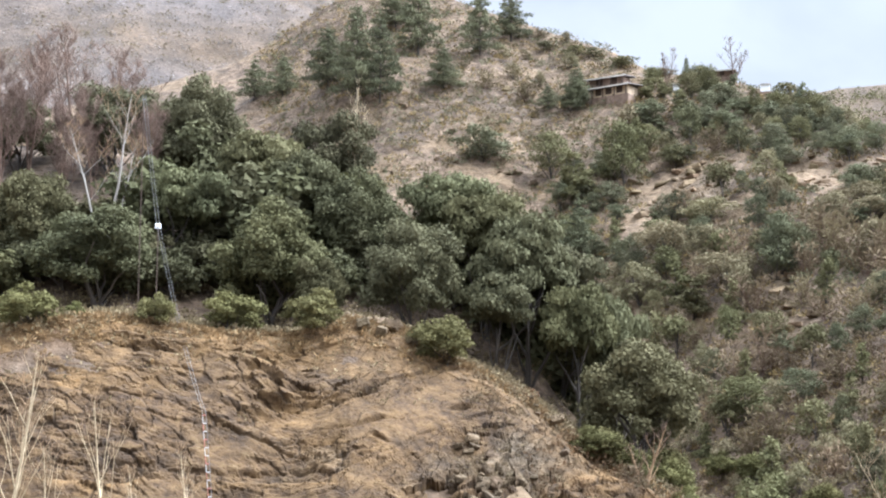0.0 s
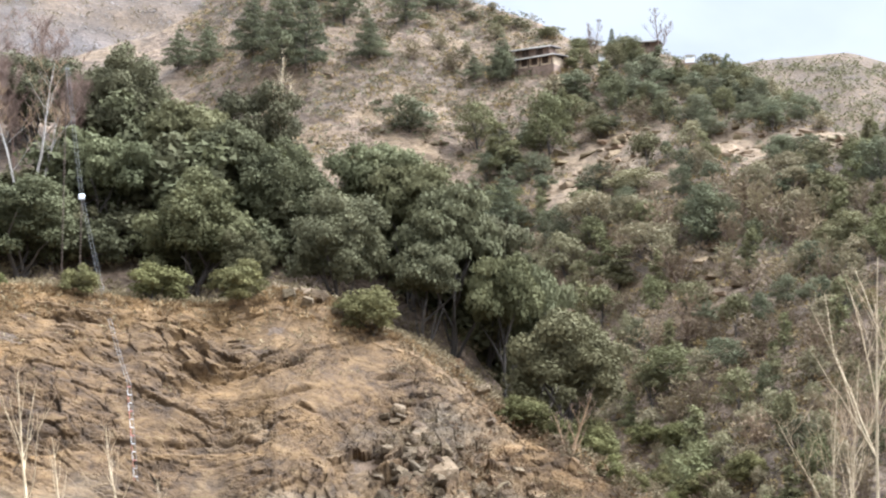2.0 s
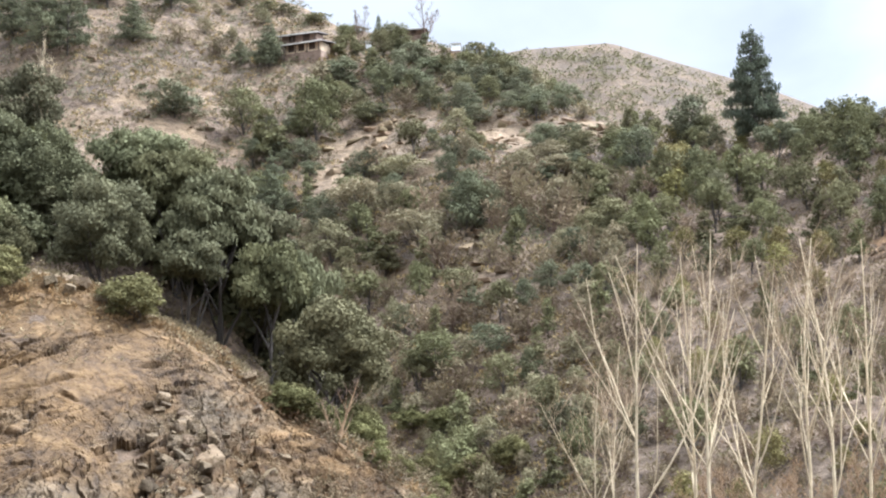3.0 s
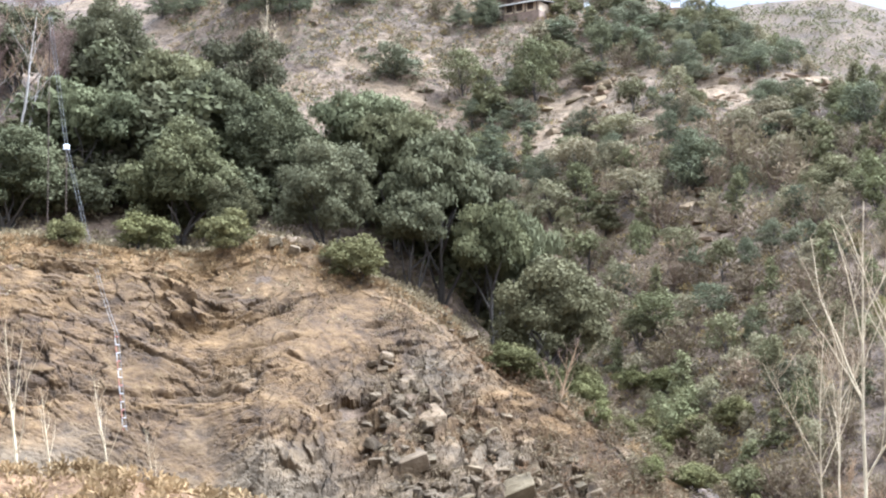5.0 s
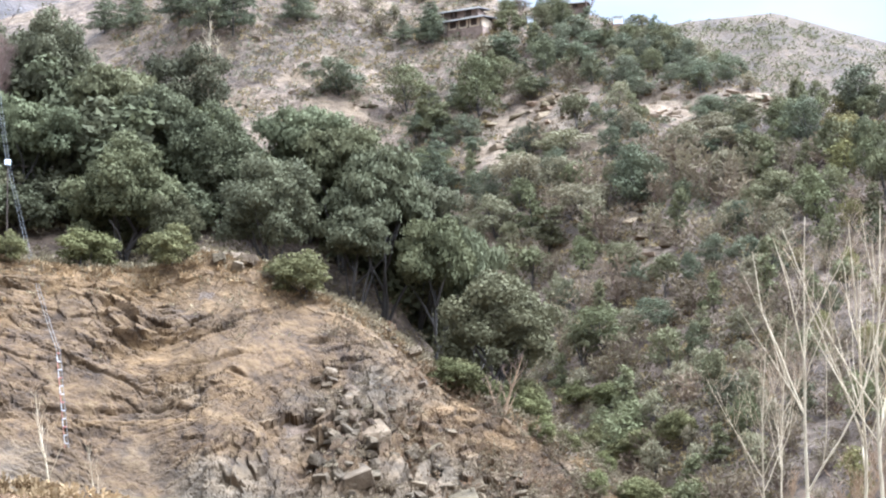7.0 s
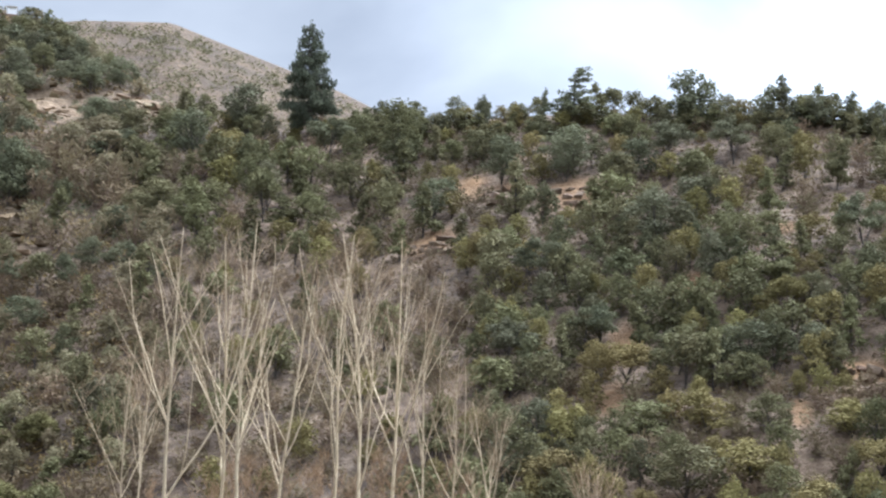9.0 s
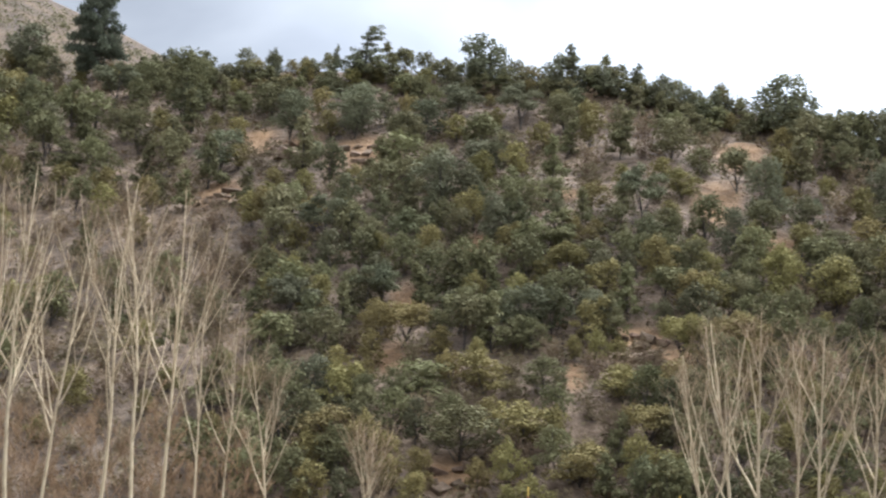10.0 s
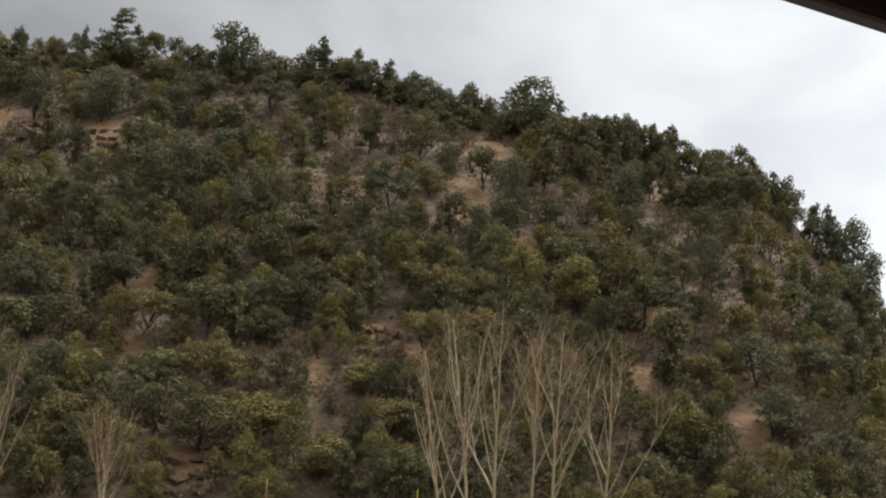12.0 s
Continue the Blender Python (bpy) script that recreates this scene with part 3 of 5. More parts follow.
# ---- the land, one sheet to the horizon ----
bearings = np.concatenate([np.arange(-180, -24, 6), np.arange(-24, 60, 0.3), np.arange(60, 180.1, 6)])
ranges = np.concatenate([[0.5, 6, 14, 24, 36, 50, 64, 76, 84], np.arange(88, 250, 1.2), np.arange(250, 400, 0.9), np.arange(400, 440, 2.5), np.arange(440, 1200, 16), [1300, 1500, 1900, 2600, 3600, 4800]])
A, R = np.meshgrid(bearings, ranges)
Z = ground(A, R)
X, Y = R * np.sin(np.radians(A)), R * np.cos(np.radians(A))
me = mesh_from("ground", np.stack([X, Y, Z], -1).reshape(-1, 3), grid_faces(*A.shape)[:, ::-1], True)
roughen = 0.35 * fbm(X / 3.5, Y / 3.5, Z / 3.5, 4, 41)
open_slope = np.clip((13 - A) / 4, 0, 1) * np.clip((R - 180) / 40, 0, 1) * (R < 470)
worn = np.clip(np.maximum(bareness(A, R, PATCHES) * 0.6, 0.55 * bareness(A, R, PATCHES_RIGHT)) + roughen * 0.9 - 0.1, 0, 1) * (np.maximum(bareness(A, R, PATCHES), bareness(A, R, PATCHES_RIGHT)) > 0)
shade_attribute(me, "bare", np.maximum(worn, open_slope * np.clip(0.18 + 1.1 * roughen + 0.35 * fbm(X / 9, Y / 9, Z / 3, 3, 47), 0, 0.85)))
opened = np.clip(0.95 * bareness(A, R, PATCHES_RIGHT) + 0.5 * roughen - 0.15, 0, 0.6)
shade_attribute(me, "clay", np.maximum(opened, np.clip(np.clip(1 - np.abs(R - 130.5) / 4, 0, 1) * (np.abs(A + 6) < 11) * 0.55 + np.clip(1 - np.abs(R - 97) / 8, 0, 1) * (A < 0) * (A > -40) * 0.75 + roughen * 0.4, 0, 0.85) * (R < 136) * (R > 86)))
shade_attribute(me, "far", np.clip((R - 480) / 60, 0, 0.8))
# grey of the far mountain: stones, with haze painted into the tint
shade_attribute(me, "scree", np.clip((R - 480) / 60, 0, 1) * np.clip((6 - A) / 3, 0, 1) * np.clip(0.55 + 0.7 * fbm(X / 40, Y / 40, Z / 40, 4, 49), 0, 0.95))
shade_attribute(me, "road", np.clip((86 - R) / 6, 0, 1))
tagged(put("ground", me, GROUND), "brown stony hillside soil with dry grass", "ground", kind="structure")

# ---- the rock face on the near spur ----
def cells(x, y, seed):
    """Jittered cells in the plane: distance to the nearest border, a random value for each cell, and a random slope across it."""
    i, j = np.floor(x), np.floor(y)
    f1, f2, val, tilt = np.full(x.shape, 9.0), np.full(x.shape, 9.0), np.zeros(x.shape), np.zeros(x.shape)
    for a in (-1, 0, 1):
        for b in (-1, 0, 1):
            px = i + a + 0.5 + 0.48 * vnoise(i + a, j + b, 0, seed)
            py = j + b + 0.5 + 0.48 * vnoise(i + a, j + b, 0, seed + 1)
            d = np.hypot(x - px, y - py)
            near = d < f1
            f2 = np.where(near, f1, np.minimum(f2, d))
            val = np.where(near, vnoise(i + a, j + b, 0, seed + 2), val)
            tilt = np.where(near, (x - px) * vnoise(i + a, j + b, 0, seed + 3) + (y - py) * (0.5 + vnoise(i + a, j + b, 0, seed + 4)), tilt)
            f1 = np.where(near, d, f1)
    return f2 - f1, val, tilt


ra, rr = np.meshgrid(np.linspace(-17, 10.5, 700), np.linspace(132.0, 103.5, 270))
top = rise(ra, SPUR_CREST, SPUR_RANGE)
rz = np.minimum(top - (SPUR_RANGE - rr) * 0.95, top + 0.1)
along, high = ra * np.pi / 180 * SPUR_RANGE, rz
below = top - rz
blocky = np.clip((along - 6 + 0.9 * below + 4 * fbm(along / 6, high / 5, 0.9, 3, 45)) / 4, 0, 1) * np.clip((below - 3.0) / 2, 0, 1)
calm = 1 - blocky
warp = fbm(along / 8, high / 5, 0.3, 3, 51)
ripple = fbm(along / 1.6, high / 0.9, 0.6, 3, 53)
# the beds dip gently to the east, and fan upwards beyond the notch
fan = np.clip((along + 13) / 8, 0, 1)
bed = high + (0.24 * (1 - fan) - 0.22 * fan) * (along + 13) + 0.8 * warp + 0.05 * ripple


def courses(length, height, seed, bend=0.0):
    """Beds of slabs: how near a joint is, a set-back for each slab and a slope across it."""
    edge, value, slope = cells(along / length + bend * ripple, bed / height, seed)
    return np.clip(1 - edge * 11, 0, 1), value, slope


joint1, set1, slope1 = courses(3.6, 0.85, 57, 0.05)
joint2, set2, slope2 = courses(1.5, 0.48, 77, 0.10)
_, set3, slope3 = courses(0.8, 0.26, 87, 0.15)
joint4, set4, slope4 = courses(1.3, 0.95, 161, 0.25)
worn_off = np.clip(0.7 + 0.9 * fbm(along / 4, high / 2.5, 2.2, 3, 62), 0.12, 1.15)
d = calm * worn_off * (0.17 * set1 + 0.23 * slope1 - 0.11 * joint1 + 0.10 * set2 + 0.14 * slope2 - 0.06 * joint2 + 0.05 * set3 + 0.06 * slope3)
d = d + blocky * (0.55 * set4 + 0.55 * slope4 - 0.16 * joint4 + 0.16 * set2 + 0.18 * slope2 - 0.06 * joint2 + 0.08 * set3 + 0.10 * slope3)
d = d + 0.50 * fbm(along / 7, high / 5, 3.1, 2, 89) + 0.12 * fbm(along / 2.4, high / 1.4, 6.1, 2, 93) + 0.02 * fbm(along / 0.5, high / 0.3, 3.1, 3, 97)
notch = np.exp(-(((along + 12.0 - 0.6 * (high - 16.4)) / 1.2) ** 2 + ((high - 16.3 + 0.35 * (along + 12)) / 0.38) ** 2))
slabs = np.clip(1.6 - np.hypot((along + 13.4) / 3.2, (high - 17.9) / 1.9), 0, 1)
d = d - 0.8 * notch + slabs * (0.25 + 0.25 * set2 + 0.3 * slope2)
# long open fissures: from a place on the face to another, each place along and up
for a0, h0, a1, h1, depth in ((-19.6, 16.2, -9.5, 12.0, 0.30), (-10.3, 14.1, 2.8, 16.3, 0.30), (-25.5, 11.8, -5.5, 11.2, 0.22), (-7.9, 16.5, 0.4, 20.2, 0.22), (-5.4, 14.0, -1.3, 12.4, 0.28),
                              (-25.5, 17.4, -17.6, 15.8, 0.24), (2.8, 10.8, 15.0, 7.7, 0.30), (-17.6, 19.3, -12.4, 17.5, 0.28), (-16.5, 18.4, -12.6, 16.8, 0.26), (-24.0, 19.8, -15.5, 18.6, 0.2)):
    share = (along - a0) / (a1 - a0)
    off = high - h0 - (h1 - h0) * share - 0.28 * ripple
    near = np.clip(share * 8, 0, 1) * np.clip((1 - share) * 8, 0, 1) * np.clip(0.55 + 1.2 * vnoise(along / 1.7, high / 1.7, 0.4, 171), 0.1, 1)
    d = d + near * depth * (0.7 * np.exp(-((off - 0.32) / 0.26) ** 2) - np.exp(-(off / 0.10) ** 2))
ledge = high - 10.3 - 0.35 * warp - 0.1 * ripple
shelf = np.clip(ledge * 3, 0, 1) * np.clip(-along / 5, 0, 1)
d = 0.9 + d - 0.6 * shelf
fade = np.clip(below / 1.6, 0, 1) * np.clip((10.3 - ra) / 1.5, 0, 1) * np.clip((ra + 17) / 0.6, 0, 1)
d = np.where(fade < 1, d * fade + 0.12, d)
nr, nz = -0.689, 0.725
px, pz = rr + nr * d, rz + nz * d
me = mesh_from("rock_face", np.stack([px * np.sin(np.radians(ra)), px * np.cos(np.radians(ra)), pz], -1).reshape(-1, 3), grid_faces(*ra.shape), False)
blot = fbm(along / 6, high / 3, 8.8, 4, 101)
shade_attribute(me, "ochre", np.clip(np.clip(0.95 - below / (6.0 + 3 * blot) - 0.5 * np.clip((along + 8) / 14, 0, 1), 0, 0.85) + 0.5 * np.clip(blot * 1.3 - 0.15, 0, 1) * calm + 0.7 * np.exp(-(ledge / 0.3) ** 2) * np.clip(-along / 5, 0, 1), 0, 0.9))
shade_attribute(me, "grey", np.clip(-0.3 + 0.9 * fbm(along / 8, high / 4, 5.5, 3, 107) + 0.6 * np.clip((10 - high) / 3, 0, 1) + 0.55 * blocky, 0, 0.85))
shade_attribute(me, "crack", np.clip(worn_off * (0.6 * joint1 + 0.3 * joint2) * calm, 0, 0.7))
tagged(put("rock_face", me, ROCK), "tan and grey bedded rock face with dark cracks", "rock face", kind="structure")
# ---- the wooded spur ----
oaks = [oak_kind(s, 9500, 0.026, m, 34, True, None, 0.50, 0.47, 0.26, 2) for s, m in ((1, OAK), (2, OAK), (3, OAK_LIGHT), (4, OAK), (5, OAK_LIGHT))]
back_oaks = [oak_kind(s, 1700, 0.058, m, 24, True, None, 0.55, 0.45, 0.30, 2) for s, m in ((6, OAK), (7, OAK_LIGHT), (8, OAK))]
back_tall = [oak_kind(s, 1300, 0.066, m, 24, True, None, 0.68, 0.32, 0.30, 2) for s, m in ((15, OAK), (16, OAK_LIGHT))]
tall_oaks = [oak_kind(s, 5600, 0.034, m, 24, True, None, 0.74, 0.27, 0.32, 2) for s, m in ((9, OAK), (10, OAK_LIGHT), (14, OAK))]
bushes = [oak_kind(s, 3000, 0.042, EDGE_OLIVE, 16, True, None, 0.5, 0.45, 0.36, 2) for s in (11, 12, 13)]
# full crowns down to the ground, and trees with a bare lower trunk: bearing, range, height, width
FULL_OAKS = [(-8.03, 165, 14.5, 11.3), (-3.45, 160, 12.2, 10.5), (-13.28, 150, 10.5, 8.7), (-11.09, 143, 8.7, 11.8), (-5.64, 143, 10.8, 11.0), (-3.06, 149, 10.2, 9.2),
             (-1.00, 140, 10.6, 9.2), (6.42, 138, 11.9, 11.1), (-10.86, 172, 9.9, 11.2), (-3.95, 139.5, 6.1, 5.3), (-1.56, 146, 5.6, 6.5), (-13.71, 176, 7.5, 10.3)]
TALL_OAKS = [(-8.13, 149, 10.2, 7.7), (-5.86, 156, 11.6, 10.2), (-4.55, 152, 11.1, 8.9), (0.30, 151, 11.9, 9.3), (1.41, 147, 12.6, 9.1), (2.71, 143, 14.1, 8.9),
             (3.81, 147, 14.2, 8.1), (4.34, 141, 12.5, 7.2), (1.77, 139.5, 8.8, 7.2), (5.44, 146, 16.5, 6.5)]
for i, (a, r, h, w) in enumerate(FULL_OAKS):
    plant("evergreen_oak", oaks[i % 5], a, r, h, w, "dark green evergreen oak on the terrace above the rock face", "tree", "oaks on the spur", sink=0.2)
for i, (a, r, h, w) in enumerate(TALL_OAKS):
    plant("evergreen_oak", tall_oaks[i % 3], a, r, h, w, "dark green evergreen oak with a bare lower trunk", "tree", "oaks on the spur", sink=0.2)
# the rest of the wood, no higher than its outline against the slope behind
CANOPY = [(-20, 13), (-14, 11.8), (-12, 11.4), (-9.9, 11.6), (-9.2, 13.0), (-8.6, 14.4), (-7.4, 14.2), (-6, 12.8), (-4.5, 12.8), (-3.2, 13.0), (-2, 11.8), (-0.5, 11.0), (1, 10.9), (2.5, 10.2), (4, 8.9), (6, 6.2), (8, 3.4)]
rng = np.random.default_rng(17)
for i in range(90):
    a = rng.uniform(-19, 5.6)
    deep = float(curve([(-20, 46), (-6, 40), (0, 26), (7, 14)], a))
    r = 150.0 + max(2.0, deep - 18) * rng.random()
    room = EYE + r * math.tan(radians(float(curve(CANOPY, a)))) - float(ground(a, r))
    h = min(rng.uniform(7.0, 13.0), room * rng.uniform(0.85, 1.0))
    if h > 3.0:
        plant("evergreen_oak", back_tall[i % 2] if a > -3.8 else back_oaks[i % 3], a, r, h, h * rng.uniform(1.0, 1.3), "dark green evergreen oak on the terrace above the rock face", "tree", "oaks on the spur", sink=0.4)
for i in range(16):
    a, r = -15.5 + 13.0 * (i + rng.uniform(-0.3, 0.3)) / 15, 145.0 + 4.5 * rng.random()
    plant("young_oak", back_oaks[i % 3], a, r, rng.uniform(4.0, 5.4), rng.uniform(5.4, 7.0), "dark young oak in the shade of the wood", "tree", "young oaks in the wood", sink=0.3)
EDGE_BUSHES = [(-6.83, 132.5, 3.8, 5.5), (-9.35, 130.6, 2.9, 3.5), (-4.19, 130.2, 3.7, 5.1), (0.02, 129.5, 4.4, 5.7), (-13.21, 130.8, 3.6, 5.3), (-13.8, 139.8, 2.2, 4.9),
               (5.07, 130.6, 3.3, 4.5), (7.3, 134.5, 3.1, 4.3), (9.61, 136.2, 2.3, 2.6), (10.81, 132.2, 2.8, 3.8), (12.38, 135.5, 3.2, 4.3), (-11.85, 132.0, 1.7, 2.1)]
GULLY_BUSHES = [(7.20, 136.5, 3.8, 4.3), (9.32, 196.5, 4.3, 5.0), (10.73, 188.5, 4.1, 6.6), (10.51, 131.0, 2.4, 3.7), (12.45, 173.0, 3.1, 5.5), (4.86, 130.0, 2.9, 4.5), (11.99, 185.0, 4.4, 5.3), (8.83, 208.5, 3.8, 5.3), (7.72, 129.5, 2.6, 2.5), (9.90, 204.5, 3.8, 5.9),
                (6.15, 131.4, 3.0, 3.2), (8.45, 131.0, 2.2, 2.6), (9.35, 128.6, 2.7, 2.9)]
for i, (a, r, h, w) in enumerate(EDGE_BUSHES + GULLY_BUSHES):
    plant("evergreen_bush", bushes[i % 3], a, r, h, w, "rounded olive-green bush at the edge of the rock face", "bush", "bushes at the rock edge", sink=0.3)

# ---- conifers and round trees on the far slopes ----
cedars = [cedar_kind(21, 4200, 0.03, 1.1), cedar_kind(22, 3800, 0.03, 1.0, 0.4, 12), cedar_kind(23, 3800, 0.03, 0.95, 0.5, 12), cedar_kind(25, 7600, 0.034, 0.62, 0.10, 20, DARKCEDAR)]
CONIFERS = [(-2.88, 346, 19.8, 8.8), (-2.1, 343.8, 17.0, 8.0), (-0.83, 360.2, 15.4, 9.2), (-3.83, 356.0, 12.6, 9.1), (1.24, 361.0, 13.5, 8.0), (2.28, 372.0, 11.5, 7.7),
            (0.02, 346.5, 8.8, 6.6), (-5.32, 370.0, 8.6, 7.1), (-6.25, 374.5, 8.8, 7.1), (-1.59, 373.8, 11.5, 8.3), (4.44, 280.5, 13.7, 8.9), (4.41, 338.2, 10.2, 6.5),
            (3.48, 342.2, 5.7, 5.4), (20.25, 257.2, 18.0, 6.6), (10.87, 252.8, 7.4, 7.2), (8.06, 343, 6.5, 2.6)]
for i, (a, r, h, w) in enumerate(CONIFERS):
    plant("conifer", cedars[3 if a > 20 else i % 3], a, r, h * (1.15 if a < 3 else 1.0), w * (1.4 if a < 3 else 1.15), "dark blue-green conifer on the slope", "conifer tree", "conifers on the slope", sink=0.3)
plant("flag_pine", flag_kind(24), 28.92, 235.5, 7.8, 8.2, "thin dark conifer on the skyline bent by the wind", "conifer tree", turn=0)
rounds = [pine_kind(s, 1200, 0.052, BLUEPINE, 2, form) for s, form in ((31, "round"), (32, "round"), (33, "tall"))]
# bearing, range, height, width
CREST_TREES = [(18.12, 268.7, 9.0, 9.4), (32.94, 229.5, 8.7, 8.0), (35.87, 225.9, 7.1, 6.2), (42.65, 217.0, 9.0, 10.0), (45.95, 217.9, 6.3, 4.5), (47.24, 216.9, 6.2, 5.2),
               (49.26, 215.3, 6.2, 5.2), (50.8, 213.7, 6.5, 4.6), (52.5, 211.5, 9.0, 5.8), (53.57, 210.2, 9.0, 4.4), (26.01, 239.8, 6.0, 2.8), (27.92, 237.0, 6.0, 2.8),
               (35.23, 226.4, 6.2, 5.8), (36.9, 225.0, 5.2, 4.8), (37.7, 224.4, 5.6, 4.6), (38.6, 223.4, 5.4, 4.8), (39.5, 222.4, 5.0, 4.6), (40.3, 221.6, 4.8, 4.6)]
RIDGE_TREES_WEST = [(13.45, 278.5, 4.3, 5.8), (1.42, 322.5, 8.0, 12.3), (7.95, 327.2, 4.4, 8.4), (9.17, 329.5, 4.8, 6.3), (9.91, 324.2, 4.2, 9.3), (11.71, 318.8, 6.2, 5.1),
                    (12.53, 312.0, 5.8, 6.1), (13.12, 299.8, 5.4, 7.6), (11.57, 309.0, 4.8, 8.8), (6.72, 326.2, 4.6, 8.4), (4.41, 337.5, 9.0, 6.4), (7.3, 321, 4.6, 6.5),
                    (8.6, 321, 5.0, 7.0), (8.8, 335, 3.6, 5.0), (9.5, 336, 3.6, 4.5)]
RIDGE_TREES_EAST = [(10.6, 317, 5.0, 7.0), (9.4, 315, 5.0, 6.5), (12.0, 304, 5.4, 6.5), (12.8, 302, 5.0, 6.5), (6.0, 317, 4.6, 6.0), (5.2, 311, 4.8, 6.5),
                    (4.6, 304, 5.0, 6.0), (5.6, 299, 5.0, 6.0), (3.6, 299, 5.4, 6.5), (4.1, 290, 5.4, 6.0), (11.0, 296, 4.6, 5.0), (7.1, 281, 5.0, 5.5),
                    (10.4, 276, 5.0, 5.0), (12.3, 262, 5.4, 6.0)]
TALL_PINES = CREST_TREES + RIDGE_TREES_WEST + RIDGE_TREES_EAST
for i, (a, r, h, w) in enumerate(TALL_PINES):
    plant("spreading_pine", rounds[i % 3], a, r, h, w, "dark green spreading pine standing above the scrub", "pine tree", "tall pines on the hill", sink=0.3 + 0.1 * h)

# ---- the larger trees that stand out on the long hillside ----
DARK_TREES_WEST = [(9.85, 283.5, 3.2, 2.7), (10.84, 248.5, 9.2, 8.7), (11.0, 225.5, 4.1, 4.3), (11.6, 215.0, 4.0, 5.5), (12.56, 222.0, 4.1, 3.5), (13.23, 291.5, 4.3, 6.5),
                   (13.37, 275.5, 4.8, 5.7), (13.45, 225.0, 4.2, 4.3), (14.4, 220.0, 4.7, 4.9), (14.57, 234.5, 3.7, 5.2), (16.51, 259.5, 7.4, 7.4), (20.9, 243.5, 6.3, 7.0),
                   (24.26, 215.5, 5.5, 6.2), (26.62, 221.0, 6.1, 5.6), (26.76, 172.5, 5.1, 5.5), (27.29, 212.5, 2.2, 3.4), (27.83, 158.5, 4.7, 4.5), (27.95, 189.0, 5.7, 6.0),
                   (28.67, 218.0, 5.6, 5.5), (28.88, 222.5, 5.0, 7.8), (29.87, 175.5, 4.8, 5.6), (30.9, 216.0, 5.4, 6.2), (31.6, 196.5, 6.3, 6.9), (31.96, 219.0, 5.5, 6.3)]
DARK_TREES_EAST = [(32.45, 204.0, 5.2, 5.8), (33.32, 185.0, 5.7, 4.1), (34.15, 217.5, 5.6, 6.2), (34.4, 169.5, 4.6, 5.9), (36.56, 169.0, 3.7, 4.8), (38.19, 190.0, 6.1, 6.0),
                   (41.01, 184.5, 5.9, 3.5), (42.15, 191.5, 7.6, 5.2), (43.6, 194.0, 2.8, 3.4), (45.11, 172.5, 2.2, 3.3), (45.87, 200.0, 5.5, 4.8), (47.55, 172.5, 4.4, 6.6),
                   (47.95, 204.0, 4.5, 5.2), (48.48, 188.0, 4.7, 4.2), (49.3, 204.5, 5.7, 5.9), (50.19, 164.0, 4.4, 6.3), (50.77, 154.0, 4.2, 5.4), (51.95, 166.0, 5.0, 5.8),
                   (52.18, 215.0, 4.6, 6.2), (52.6, 187.5, 3.4, 5.4), (52.71, 151.0, 3.7, 5.3), (52.74, 206.5, 3.9, 5.3), (53.07, 211.9, 8.4, 6.1)]
GREEN_TREES_WEST = [(3.58, 318.0, 8.4, 8.1), (4.49, 303.5, 8.8, 10.6), (5.98, 304.5, 11.9, 8.7), (7.66, 309.0, 4.0, 5.9), (8.07, 250.0, 5.5, 8.7), (9.78, 216.5, 5.4, 8.3),
                    (10.41, 232.5, 4.2, 5.9), (12.83, 207.0, 3.7, 3.9), (14.96, 237.5, 4.5, 6.0), (15.48, 243.0, 4.6, 7.7), (15.82, 238.0, 4.4, 6.8), (16.29, 269.0, 5.0, 9.4),
                    (16.58, 234.0, 4.4, 6.0), (19.49, 223.5, 4.3, 7.1), (21.29, 232.0, 3.8, 5.2), (22.01, 245.0, 5.5, 5.5), (22.96, 222.5, 5.0, 6.4), (23.12, 235.5, 8.5, 7.5),
                    (25.9, 229.5, 5.2, 6.6), (30.57, 192.0, 5.3, 5.5), (31.14, 157.5, 3.8, 6.5), (32.51, 149.0, 4.6, 7.1)]
GREEN_TREES_EAST = [(33.93, 195.5, 3.5, 5.0), (35.03, 194.0, 3.0, 4.3), (35.06, 157.5, 3.3, 4.5), (35.32, 182.0, 4.7, 6.4), (35.63, 215.5, 4.9, 5.5), (36.63, 180.0, 3.4, 4.6),
                    (37.34, 205.0, 5.3, 5.2), (37.46, 189.0, 4.2, 3.6), (38.99, 206.0, 5.3, 5.9), (40.07, 216.0, 3.5, 5.5), (42.83, 215.5, 4.2, 5.5), (44.3, 187.0, 3.4, 4.8),
                    (44.52, 210.0, 5.4, 6.0), (45.9, 194.5, 3.6, 4.9), (46.76, 145.5, 2.6, 3.7), (46.89, 150.0, 4.1, 4.3), (47.22, 186.0, 3.5, 3.5), (49.15, 198.5, 3.7, 4.4),
                    (49.93, 179.0, 3.9, 3.4), (51.1, 213.0, 4.6, 4.7), (53.63, 203.0, 3.8, 4.5)]
OLIVE_TREES_WEST = [(6.44, 263.0, 6.6, 8.4), (7.21, 269.0, 6.8, 9.4), (8.49, 263.0, 5.7, 7.5), (8.62, 275.5, 3.9, 8.8), (9.19, 252.0, 5.6, 8.8), (12.57, 259.0, 5.8, 6.6),
                    (13.61, 268.0, 4.2, 8.5), (13.78, 262.5, 3.9, 6.7), (15.01, 258.5, 4.7, 9.9), (17.97, 252.5, 5.6, 7.2), (28.46, 151.0, 4.0, 7.2), (30.48, 167.5, 4.1, 5.9),
                    (33.26, 158.0, 3.9, 5.5), (34.46, 151.0, 4.0, 7.2)]
